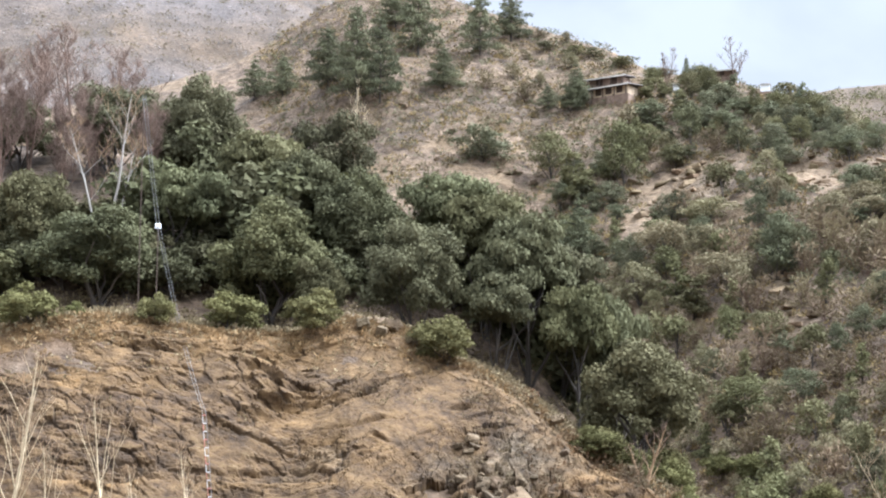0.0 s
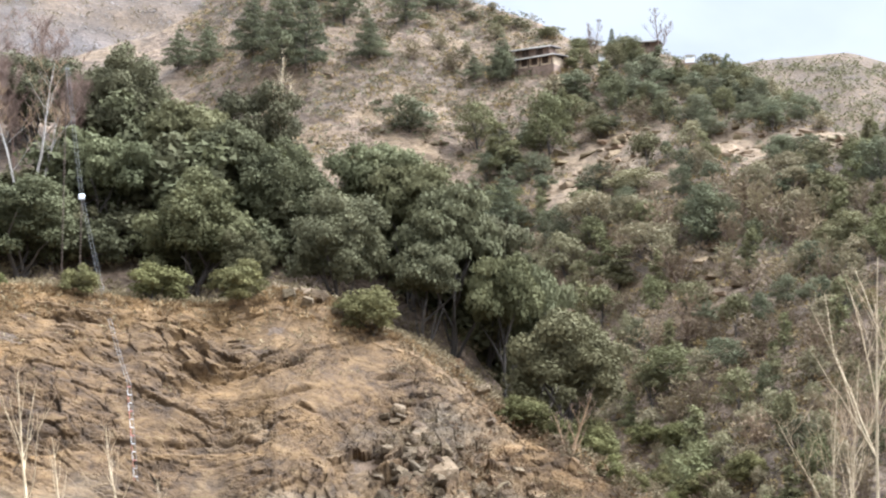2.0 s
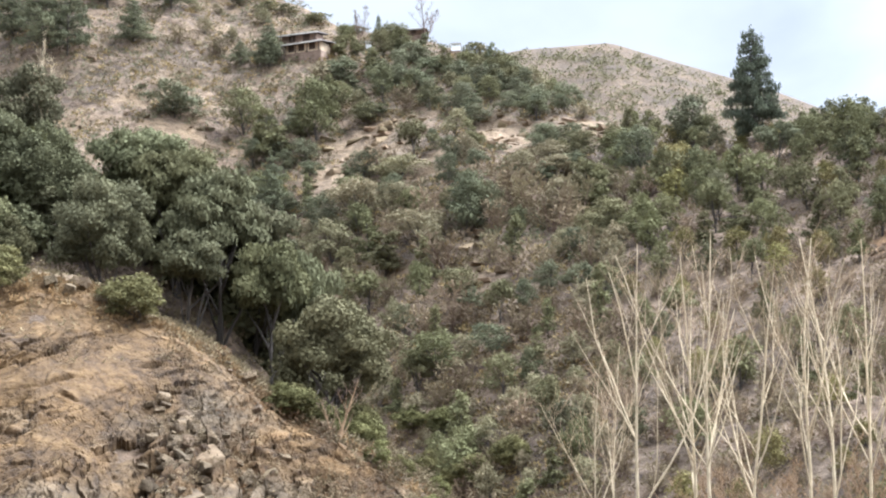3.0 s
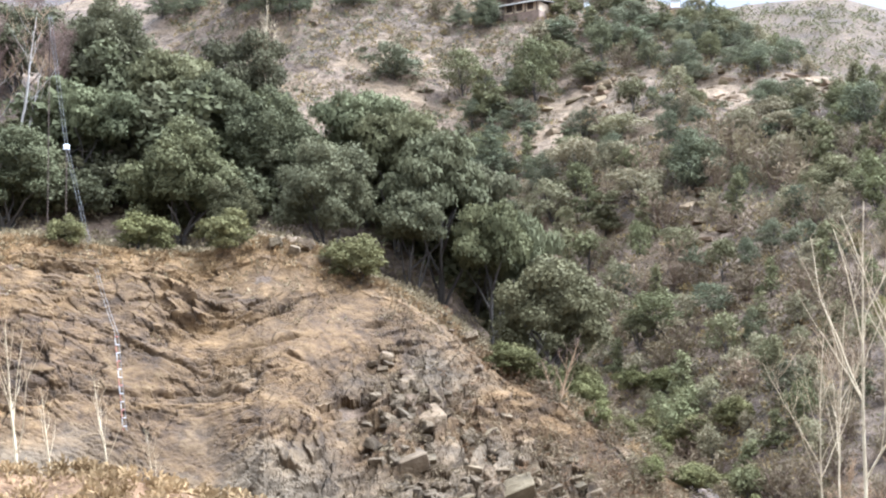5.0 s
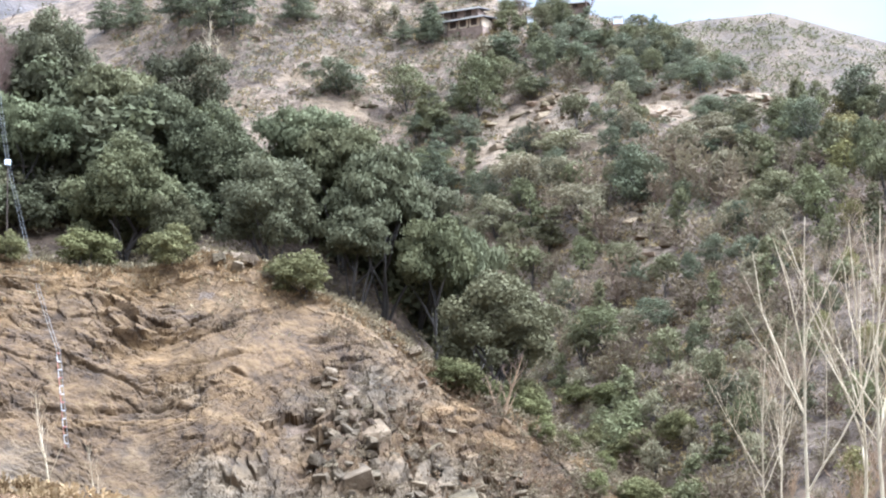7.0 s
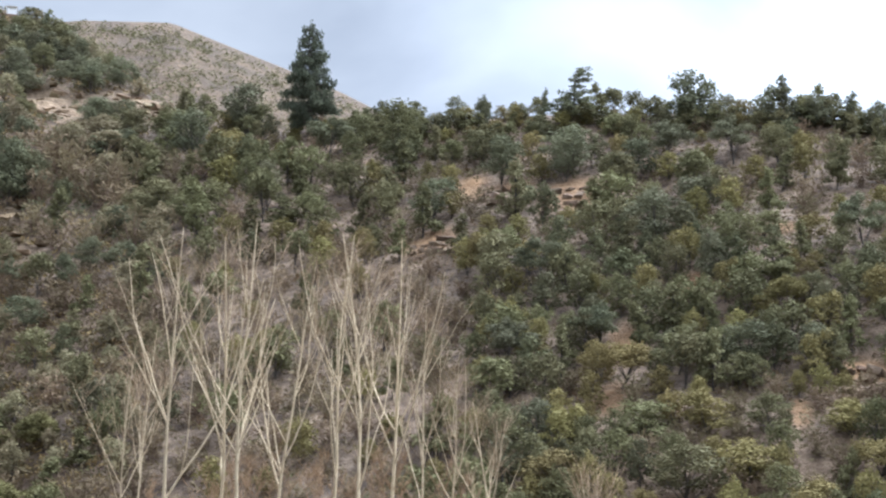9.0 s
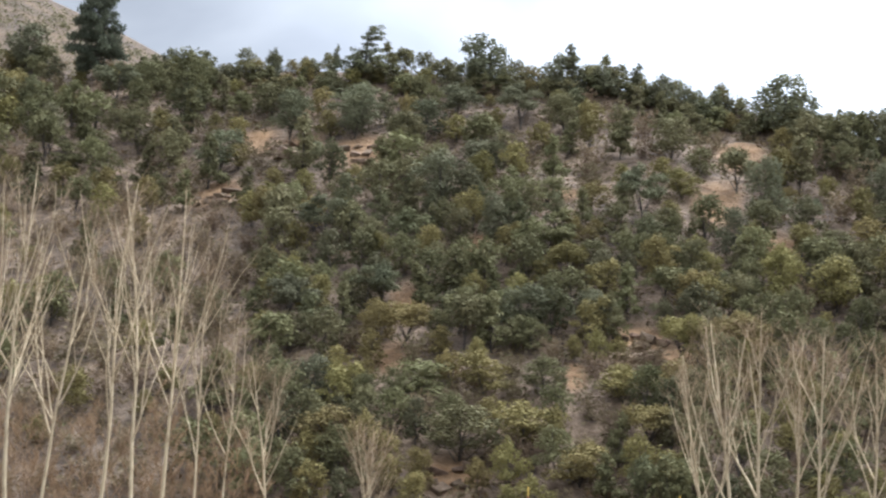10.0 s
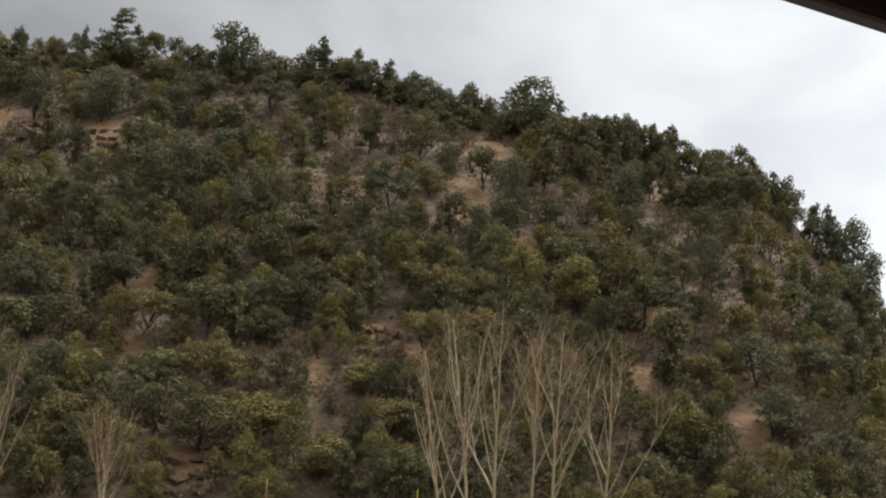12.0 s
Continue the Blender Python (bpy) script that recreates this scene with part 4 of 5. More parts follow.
OLIVE_TREES_EAST = [(35.92, 178.5, 3.9, 5.1), (36.32, 145.0, 3.6, 5.5), (37.61, 155.5, 3.2, 5.4), (38.41, 149.5, 3.5, 5.2), (38.85, 177.0, 5.1, 5.1), (39.21, 144.5, 3.0, 5.1),
                    (39.35, 164.5, 4.0, 4.7), (39.43, 197.0, 3.7, 4.4), (39.81, 173.0, 4.2, 5.0), (41.35, 163.0, 4.1, 5.7), (42.54, 176.0, 5.9, 5.0), (44.37, 175.0, 5.5, 6.1),
                    (48.26, 159.5, 3.7, 4.6), (48.51, 149.0, 4.3, 5.7)]
dark_kinds = [pine_kind(s, 1700, 0.040, BLUEPINE, 2, form) for s, form in ((301, "round"), (302, "round"), (303, "flat"))]
green_kinds = [pine_kind(s, 1600, 0.041, PINE, 2, form) for s, form in ((311, "round"), (312, "tall"), (313, "round"))]
# olive trees of the farther slope, haze put into their leaf colour
hazed_kinds = [pine_kind(s, 1600, 0.042, HAZED_OLIVE, 2, form) for s, form in ((331, "round"), (332, "flat"), (333, "round"))]
olive_kinds = [pine_kind(s, 1600, 0.042, OLIVE, 2, form) for s, form in ((321, "round"), (322, "round"), (323, "flat"))]
for rows, kinds, label in ((DARK_TREES_WEST + DARK_TREES_EAST, dark_kinds, "dark blue-green tree with a rounded crown on the hillside"),
                           (GREEN_TREES_WEST + GREEN_TREES_EAST, green_kinds, "mid-green clumpy tree on the hillside"),
                           (OLIVE_TREES_WEST + OLIVE_TREES_EAST, olive_kinds, "olive-green spreading tree on the hillside")):
    for i, (a, r, h, w) in enumerate(rows):
        # below bearing 16 the olive trees take the leaf colour paled for haze
        plant("hillside_tree", (hazed_kinds if a < 16 and kinds is olive_kinds else kinds)[i % 3], a, r, h * 1.12, w * 1.15, label, "tree", "larger trees on the hillside", sink=0.2)
# the dense growth below the ridge houses, with the bare rock left open
rng = np.random.default_rng(23)
SLOPE_TREES = []
for k in range(320):
    upper = k % 5 < 3
    a = float(rng.uniform(6.6, 14.6) if upper else rng.uniform(3.6, 14.8))
    r = float(curve(MAIN_RANGE, a)) - rng.uniform(9, 42) if upper else float(rng.uniform(255, 312))
    open_rock = max(float(bareness(a, r + d, PATCHES + CLEARINGS)) for d in (0.0, 4.5))
    crowded = any(abs(r - q[1]) < 5 and abs(a - q[0]) * r * 0.01745 < 3.4 for q in SLOPE_TREES)
    if open_rock < 0.45 and not crowded:
        SLOPE_TREES.append((a, r, float(rng.uniform(3.8, 6.4)), float(rng.uniform(4.6, 7.4))))
for i, (a, r, h, w) in enumerate(SLOPE_TREES):
    plant("hillside_tree", (dark_kinds + green_kinds)[i * 5 % 6], a, r, h, w, "grey-green clumpy tree below the ridge houses", "tree", "trees below the ridge houses", sink=0.3)
HILL_TREES = SLOPE_TREES + DARK_TREES_WEST + DARK_TREES_EAST + GREEN_TREES_WEST + GREEN_TREES_EAST + OLIVE_TREES_WEST + OLIVE_TREES_EAST

# ---- the scrub wood of the long hillside ----
pines = [pine_kind(s, 620, 0.064, None, 2, form) for s, form in ((41, "tall"), (42, "round"), (43, "tall"), (44, "round"), (45, "flat"), (46, "tall"))]
bushy = [pine_kind(s, 620, 0.064, m, 2) for s, m in ((51, PINE), (52, OAK), (53, PINE), (54, OAK))]
# shrubs of the farther slope, their leaves paled to suggest haze
pale = [pine_kind(s, 620, 0.064, HAZED_OLIVE, 2) for s in (71, 72, 73)]
olive = [pine_kind(s, 620, 0.064, OLIVE, 2) for s in (56, 57, 55)]
brown = [thicket_kind(58), thicket_kind(59), thicket_kind(60, 12, 150)]
RIDGE_BUSHES = [(5.9, 356, 3.6, 6), (5.0, 361, 3.2, 5), (4.3, 364, 3.0, 4.5), (3.4, 368, 3.0, 5), (7.2, 352, 2.8, 5), (8.3, 350, 3.6, 4.5), (11.3, 329, 4.2, 5), (12.2, 321, 4.2, 5)]
for i, (a, r, h, w) in enumerate(RIDGE_BUSHES):
    plant("ridge_bush", bushy[i % 4], a, r, h * 0.8, w * 1.3, "rounded grey-green bush along the ridge", "bush", "bushes along the ridge", sink=0.3)

for i, (a, r, h, w) in enumerate(((6.0, 129.0, 1.8, 2.8), (6.6, 128.6, 2.0, 2.6), (7.2, 128.4, 1.9, 3.0), (7.9, 128.2, 2.2, 3.0), (8.6, 127.8, 1.8, 2.8), (9.2, 127.6, 2.2, 3.0), (9.8, 127.4, 2.0, 3.0))):
    plant("brown_shrub", brown[i % 3], a, r, h, w, "half-bare brown shrub among the rubble", "shrub", "brown shrubs at the rubble edge", sink=0.1)

WOOD = {
    "hill_pine": (pines, 4.2, 6.6, 0.8, 1.1, "small crooked green pine on the stony slope", "pine tree", "pines on the hillside"),
    "bushy_pine": (bushy, 3.6, 6.2, 0.7, 1.0, "dense bushy green pine on the stony slope", "pine tree", "bushy pines on the hillside"),
    "olive_shrub": (olive, 2.8, 5.0, 0.8, 1.1, "olive-green spreading shrub on the stony slope", "shrub", "olive shrubs on the hillside"),
    "brown_shrub": (brown, 2.0, 3.8, 0.9, 1.3, "half-bare brown shrub on the stony slope", "shrub", "brown shrubs on the hillside")}


def wooded(a, r):
    """How thickly the slope is grown over, from 0 to 1."""
    s = (r - curve(MAIN_FOOT, a)) / (curve(MAIN_RANGE, a) - curve(MAIN_FOOT, a))
    thick = np.interp(a, (-8, 4, 8, 14, 19, 60), (0.1, 0.4, 0.9, 0.9, 0.7, 0.66))
    thick = np.where((a < 8) & (s > 0.5), 0.14, thick)
    bare = np.maximum.reduce([bareness(a, r + d, PATCHES + CLEARINGS + PATCHES_RIGHT) for d in (0.0, 4.5)])
    thick = np.where((a > 4.3) & (a < 11.2) & (r > 326), 0.0, thick)
    thick = np.where((a < 15) & (s > 0.9), 0.1 * thick, thick)
    thick = np.where((a > 14) & (a < 25.5) & (s < 0.5), 0.75 * thick, thick)
    return thick * np.clip(1 - 1.4 * bare, 0, 1)


rng = np.random.default_rng(7)
taken = [(a, r) for a, r, *_ in CONIFERS + TALL_PINES + HILL_TREES]
tally = dict.fromkeys(WOOD, 0)
tries = 26000
ta = rng.uniform(1, 58.5, tries)
ts = np.where(rng.random(tries) < 0.2, rng.uniform(0.94, 1.0, tries), rng.uniform(0.0, 1.0, tries))
tr = curve(MAIN_FOOT, ta) + (curve(MAIN_RANGE, ta) - curve(MAIN_FOOT, ta)) * ts
keep = rng.random(tries) < wooded(ta, tr)
mood = fbm(tr * np.sin(np.radians(ta)) / 16, tr * np.cos(np.radians(ta)) / 16, 0, 2, 131) + 0.5 * rng.normal(size=tries) + np.where(ta < 16, 0.5, 0.0)
have = np.array(taken)
count = len(taken)
store = np.zeros((3000, 2))
store[:count] = have
for a, r, m in zip(ta[keep], tr[keep], mood[keep]):
    gap = 2.4 * (r / 190) ** 0.6 * (0.6 if r > float(curve(MAIN_RANGE, a)) * 0.97 else 1.0)
    near = store[:count]
    if ((np.abs(r - near[:, 1]) < gap * 1.5) & (np.abs(a - near[:, 0]) * r * 0.01745 < gap)).any():
        continue
    name = "bushy_pine" if m < -0.5 else "hill_pine" if m < 0.05 else "olive_shrub" if m < 0.5 else "brown_shrub"
    if a < 15 or (a < 25.5 and r < 195):
        q = rng.random() * (1.0 if a < 15 else 1.6)
        name = "hill_pine" if q < 0.22 else "bushy_pine" if q < 0.30 else "olive_shrub" if q < 0.60 else "brown_shrub"
    if tally[name] >= 300:
        name = min(tally, key=tally.get)
        if tally[name] >= 300:
            break
    tally[name] += 1
    store[count] = (a, r)
    count += 1
    kinds, low, top_h, thin, broad, label, category, group = WOOD[name]
    h = rng.uniform(low, top_h) * float(np.interp(r / float(curve(MAIN_RANGE, a)), (0.90, 0.965), (1.0, 0.66 if a > 36 else 0.6))) * min(1.4, max(0.92, r / 190))
    if a < 16 and r < 265 and name == "brown_shrub":
        h *= 1.4
    # farther olive shrubs get the haze-paled leaf colour
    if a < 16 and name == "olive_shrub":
        kinds, label = pale, "olive shrub on the stony slope, paled for haze"
    plant(name, kinds[rng.integers(len(kinds))], a, r, h, h * rng.uniform(thin, broad), label, category, group, sink=0.15 if r < float(curve(MAIN_RANGE, a)) * 0.95 else 0.6)


valley = [pine_kind(s, 1000, 0.048, m, 2) for s, m in ((61, OLIVE), (62, PINE), (63, OLIVE), (64, OAK_LIGHT))]
planted = 0
for a, s in zip(rng.uniform(26, 58, 4000), rng.uniform(0.0, 0.55, 4000)):
    r = float(curve(MAIN_FOOT, a)) + (float(curve(MAIN_RANGE, a)) - float(curve(MAIN_FOOT, a))) * s
    near = store[:count]
    if max(float(bareness(a, r + d, PATCHES_RIGHT)) for d in (0.0, 4.5)) > 0.4 or ((np.abs(r - near[:, 1]) < 2.6) & (np.abs(a - near[:, 0]) * r * 0.01745 < 1.75)).any():
        continue
    store[count] = (a, r)
    count, planted = count + 1, planted + 1
    h = rng.uniform(3.4, 5.6)
    plant("valley_pine", valley[planted % 4], a, r, h, h * rng.uniform(0.75, 1.05), "full olive-green pine low on the slope", "pine tree", "pines low on the slope", sink=0.15)
    if planted == 240:
        break


for i in range(34):
    a = 43.3 + 11.2 * (i + rng.uniform(-0.3, 0.3)) / 34 if i < 24 else 43.3 + 6.5 * (i - 24) / 10
    r = float(curve(MAIN_RANGE, a)) * (rng.uniform(0.955, 0.985) if i < 24 else 0.925)
    h = rng.uniform(3.6, 5.4)
    plant("crest_pine", (pines + bushy)[i % 10], a, r, h, h * rng.uniform(0.75, 0.95), "small dark pine below the skyline of the hill", "pine tree", "pines along the crest", sink=0.2)


for i in range(56):
    a = 20.8 + 23.0 * (i + rng.uniform(-0.4, 0.4)) / 56
    r = float(curve(MAIN_RANGE, a)) * rng.uniform(0.965, 0.992)
    h = rng.uniform(2.6, 4.6)
    plant("crest_pine", (pines + bushy)[i % 10], a, r, h, h * rng.uniform(0.95, 1.4), "small dark pine along the skyline of the hill", "pine tree", "pines along the crest", sink=0.22 * h)

# ---- low growth that nobody could count ----
def low_growth(name, material, count, seed, where, size, blade, label, tufts=7, droop=0.0, proud=0.0):
    rng = np.random.default_rng(seed)
    a, r = where(rng, count)
    open_soil = bareness(a, r, PATCHES + PATCHES_RIGHT) > 0.6
    a, r = a[~open_soil], r[~open_soil]
    s = size * rng.uniform(0.5, 1.4, len(a))
    x, y, z = r * np.sin(np.radians(a)), r * np.cos(np.radians(a)), ground(a, r)
    x, y, z = x * (1 - proud / r), y * (1 - proud / r), z + proud
    lobes = np.stack([x, y, z + 0.25 * s, s, s, 0.6 * s], -1)
    v, fc = leaf_cloud(rng, lobes, len(a) * tufts, blade, droop=droop, blades=2, slim=0.22)
    tagged(put(name, mesh_from(name, v, fc), material), label, "undergrowth", kind="stuff")


def on_slope(low, high, s0=0.0, s1=1.0):
    def where(rng, n):
        a = rng.uniform(low, high, n)
        foot, crest = curve(MAIN_FOOT, a), curve(MAIN_RANGE, a)
        return a, foot + (crest - foot) * rng.uniform(s0, s1, n)
    return where


def near_edge(low, high, depth, centre=130.5):
    return lambda rng, n: (rng.uniform(low, high, n), centre + depth * rng.normal(size=n))


low_growth("dry_scrub", SCRUB, 6400, 61, on_slope(-6, 58), 0.9, 0.5, "brown leafless scrub between the trees", 8, -0.3)
low_growth("green_scrub", PINE, 1300, 62, on_slope(3, 58), 0.8, 0.42, "low green scrub between the trees", 8, -0.1)
low_growth("slope_scrub", SCRUB, 5000, 68, on_slope(-6, 15, 0.0, 1.0), 0.9, 0.55, "brown scrub on the open slope below the houses", 8, -0.2)
low_growth("slope_grass", STRAW, 4200, 75, on_slope(-6, 15, 0.0, 1.0), 0.6, 0.5, "pale dry grass on the open slope", 8, -0.6)
low_growth("slope_green", BLUEPINE, 2300, 69, on_slope(-6, 16, 0.45, 1.0), 1.0, 0.5, "low grey-green bushes on the open slope", 9, -0.1)
far_hill = lambda lo, hi, r0, r1: (lambda rng, n: (rng.uniform(lo, hi, n), rng.uniform(r0, r1, n)))
low_growth("far_hill_scrub", PINE, 4600, 70, far_hill(8, 25, 540, 800), 2.0, 1.1, "grey-green scrub on the far hill", 8, -0.1)
low_growth("far_slope_rock", HAZED_SCREE, 4200, 76, far_hill(-17, 2, 480, 900), 1.4, 0.8, "scree on the far mountainside, its grey partly haze", 6, 0.2)
low_growth("far_slope_scrub", SCRUB, 3600, 71, far_hill(-17, 2, 480, 900), 1.8, 0.9, "brown scrub on the far mountainside", 6, -0.1)
low_growth("rust_scrub", RUST, 1500, 63, on_slope(5, 58), 0.7, 0.4, "rust-brown dry bracken on the slope", 7, -0.3)
low_growth("edge_bracken", RUST, 520, 64, near_edge(-15, 5, 1.1), 0.55, 0.20, "rust-brown bracken along the rock edge", 24, -0.5)
low_growth("edge_grass", STRAW, 700, 65, near_edge(-16, 9, 1.6), 0.35, 0.36, "pale dry grass along the rock edge", 10, -0.8)
low_growth("bank_grass", STRAW, 950, 66, near_edge(-18, 0, 4.0, 97), 0.4, 0.4, "tall dry grass on the clay bank", 10, -0.9)
rubble = lambda lo, hi, r0, r1: (lambda rng, n: (rng.uniform(lo, hi, n), rng.uniform(r0, r1, n)))
low_growth("rubble_scrub", SCRUB, 340, 72, rubble(0.5, 11, 106, 131), 0.7, 0.26, "brown dry scrub among the rubble", 22, -0.3, 0.6)
low_growth("rubble_bracken", RUST, 240, 73, rubble(2.5, 10, 120, 131), 0.6, 0.22, "rust-brown bracken among the rubble", 14, -0.3, 0.5)
low_growth("gully_scrub", SCRUB, 260, 74, rubble(5.5, 13, 124, 142), 0.9, 0.24, "dry brown scrub in the gully beside the rock", 34, -0.1, 0.2)
low_growth("spur_undergrowth", SCRUB, 2800, 67, near_edge(-17, 8, 5.0, 137), 0.75, 0.30, "dry brown undergrowth below the oaks", 9, -0.3)

# ---- bare trees ----
def poplar(name, a, r, high, seed, label, group, lean=(0.0, 0.0), radius=0.011, stems=5, first=0.22, fork=0.42, twigs=60, fine=0.011):
    """A bare poplar: a pale leader with strong stems that fork off at a sharp angle and turn upright, side branches on them, and fine twigs."""
    rng = np.random.default_rng(seed)
    root = new(name)
    root.matrix_basis = Matrix.Translation(at(a, r, -0.2))
    leader = limb(rng, (0, 0, 0), (lean[0], lean[1], 1), high, radius * high, 12, 0.035, 0.04, 0.17)
    put("trunk", mesh_from("trunk", *tubes([leader], 7), True), PALEBARK, root)
    carriers, fines = [(leader, high)], []
    for i in range(stems):
        q = first + (0.80 - first) * (i + rng.uniform(0.0, 0.9)) / stems
        k = min(11, int(q * 12))
        p = leader[k][0] + (leader[k + 1][0] - leader[k][0]) * (q * 12 - k)
        ang = i * 2.4 + rng.uniform(-0.8, 0.8) + seed
        length = high * (0.99 - q) * rng.uniform(0.80, 1.0)
        stem = limb(rng, p, (math.cos(ang) * fork, math.sin(ang) * fork, 1.0), length, leader[k][1] * rng.uniform(0.55, 0.75), 8, 0.085, 0.13, 0.24)
        forks = [stem]
        carriers.append((stem, length))
        for j in range(3):
            m = int(rng.integers(1, 7))
            ang2 = ang + rng.uniform(-1.9, 1.9)
            side = limb(rng, stem[m][0], (math.cos(ang2) * 0.6, math.sin(ang2) * 0.6, 1.0), length * (1.0 - m / 9) * rng.uniform(0.45, 0.8), stem[m][1] * 0.6, 5, 0.07, 0.10, 0.3)
            forks.append(side)
            carriers.append((side, length * 0.5))
        put("limb", mesh_from("limb", *tubes(forks, 4), True), PALEBARK, root)
    for i in range(7):
        k = int(rng.integers(5, 12))
        ang = rng.uniform(0, 6.28)
        side = limb(rng, leader[k][0], (math.cos(ang) * 0.5, math.sin(ang) * 0.5, 1.0), high * (1.02 - k / 12) * 0.55, leader[k][1] * 0.5, 5, 0.06, 0.05, 0.3)
        carriers.append((side, high * 0.2))
        put("limb", mesh_from("limb", *tubes([side], 4), True), PALEBARK, root)
    for path, length in carriers:
        for i in range(int(twigs * (0.35 + length / high))):
            m = int(rng.integers(len(path) // 3, len(path)))
            ang = rng.uniform(0, 6.28)
            t1 = limb(rng, path[m][0], (math.cos(ang) * 0.95, math.sin(ang) * 0.95, 1.0), rng.uniform(0.5, 1.9), fine, 2, 0.16, 0.08, 0.5)
            fines.append(t1)
            if rng.random() < 0.5:
                fines.append(limb(rng, t1[1][0], (rng.normal() * 0.8, rng.normal() * 0.8, 1.0), rng.uniform(0.3, 0.8), fine * 0.8, 1, 0.1, 0.05, 0.5))
    tagged(put("twig_mass", mesh_from("twig_mass", *tubes(fines, 3), True), PALETWIG, root), kind="stuff")
    return tagged(root, label, "bare tree", group)


POPLARS = [(16.0, 84, 18.8, 0.0), (17.6, 88, 18.9, 0.0), (18.4, 84, 19.8, -0.02), (19.2, 86, 17.6, 0.09), (21.2, 86, 19.2, 0.0), (22.25, 85, 18.8, -0.02), (23.1, 87, 18.6, 0.0),
           (14.6, 88, 13.2, -0.05), (15.1, 90, 14.5, -0.03), (24.1, 87, 15.4, 0.05), (24.9, 89, 13.2, 0.06)]
for i, (a, r, h, lean) in enumerate(POPLARS):
    thin = h < 17
    poplar("bare_poplar", a, r, h, 100 + i, "tall bare poplar with pale bark and fine twigs", "bare poplars", (lean, 0.0), 0.0048 if thin else 0.0062, 3 if thin else 4, 0.30, 0.66, 14 if thin else 16, 0.009)
YOUNG = [(41.25, 80, 12.6, -0.03), (42.2, 80, 13.1, 0.03), (43.1, 82, 12.3, 0.0), (44.0, 80, 12.4, -0.02), (45.4, 82, 11.8, 0.07), (40.6, 82, 11.0, -0.09), (29.8, 76, 7.4, 0.0), (26.5, 84, 10.5, 0.02)]
for i, (a, r, h, lean) in enumerate(YOUNG):
    poplar("young_poplar", a, r, h, 140 + i, "slender young bare poplar with pale stems", "young poplars", (lean, 0.0), 0.0085, 4, 0.3, 0.6, 16, 0.009)
SAPLINGS = [(-10.6, 99, 9.4, 1), (-8.3, 99, 6.5, 1), (-13.6, 99, 11.8, 2), (-12.6, 98, 6.0, 1), (-6.2, 99, 4.2, 1), (-9.5, 98, 5.0, 1)]
for i, (a, r, h, n) in enumerate(SAPLINGS):
    bare_tree("bare_sapling", a, r, h, 147 + i, "slender bare sapling with pale stems on the bank", stems=n, group="saplings on the bank", lean=0.06, radius=0.013, boughs=8, twigs=9, fine=0.012, spread_base=0.3, open_angle=0.4, base=0.2, reach=1.2, sub=2)
for i, (a, r, h) in enumerate(((15.4, 94, 9.0), (16.8, 95, 11.5), (18.2, 93, 10.0), (19.8, 95, 12.0), (21.4, 93, 11.5), (22.8, 95, 13.0), (24.2, 93, 10.5), (25.4, 95, 8.0), (17.4, 92, 7.0), (20.6, 92, 7.5), (23.4, 92, 8.0))):
    bare_tree("twiggy_thicket", a, r, h * 0.75, 200 + i, "brown twiggy leafless thicket between the poplars", TWIG, TWIG, stems=3, group="thickets between the poplars", lean=0.2, radius=0.005, boughs=9, twigs=18, fine=0.013, spread_base=0.7, open_angle=0.8, base=0.12, reach=1.1, sub=1)
for a, r, h, seed in ((-13.3, 182, 12.0, 171), (-12.0, 184, 13.0, 178), (-10.6, 186, 13.0, 179)):
    bare_tree("leafless_tree", a, r, h, seed, "reddish-brown leafless tree above the oaks", REDTWIG, REDTWIG, stems=2, lean=0.2, radius=0.016, boughs=14, twigs=26, open_angle=1.3, fine=0.026, group="leafless trees above the oaks", reach=1.25, sub=2)
for a, r, h, seed in ((-14.3, 168, 14.0, 172), (-13.4, 172, 13.0, 180), (-12.3, 162, 10.5, 181), (-11.4, 166, 11.0, 182), (-9.9, 162, 10.5, 183)):
    bare_tree("twiggy_tree", a, r, h, seed, "dense brown leafless tree beside the oaks", REDTWIG, REDTWIG, stems=2, lean=0.12, radius=0.012, boughs=16, twigs=34, open_angle=0.6, fine=0.024, group="twiggy trees beside the oaks", sub=2)
bare_tree("white_barked_tree", -10.95, 149, 16.0, 173, "bare tree with white bark between the oaks", GREYBARK, TWIG, stems=3, lean=0.12, radius=0.012, boughs=9, twigs=9, open_angle=0.7, fine=0.018, reach=1.0, sub=2, curl=0.06, base=0.5)
bare_tree("white_barked_tree", -2.9, 158, 14.5, 174, "thin white bare stems behind the oaks", PALEBARK, PALEBARK, stems=4, lean=0.06, radius=0.008, boughs=7, twigs=4, open_angle=0.3, fine=0.012, base=0.6)
bare_tree("small_bare_tree", 6.34, 128.5, 6.2, 175, "small grey bare tree by the rock slope", TWIG, REDTWIG, stems=2, lean=0.22, radius=0.028, boughs=9, twigs=8, open_angle=0.6, fine=0.014)
bare_tree("ridge_tree", 9.6, 338, 9.5, 176, "bare tree beside the hilltop house", REDTWIG, REDTWIG, stems=2, lean=0.15, radius=0.02, boughs=12, twigs=10, open_angle=1.0, fine=0.03)
bare_tree("ridge_tree", 7.4, 345, 8.0, 177, "bare tree beside the hilltop house", REDTWIG, REDTWIG, stems=3, lean=0.15, radius=0.016, boughs=10, twigs=9, open_angle=0.7, fine=0.028)
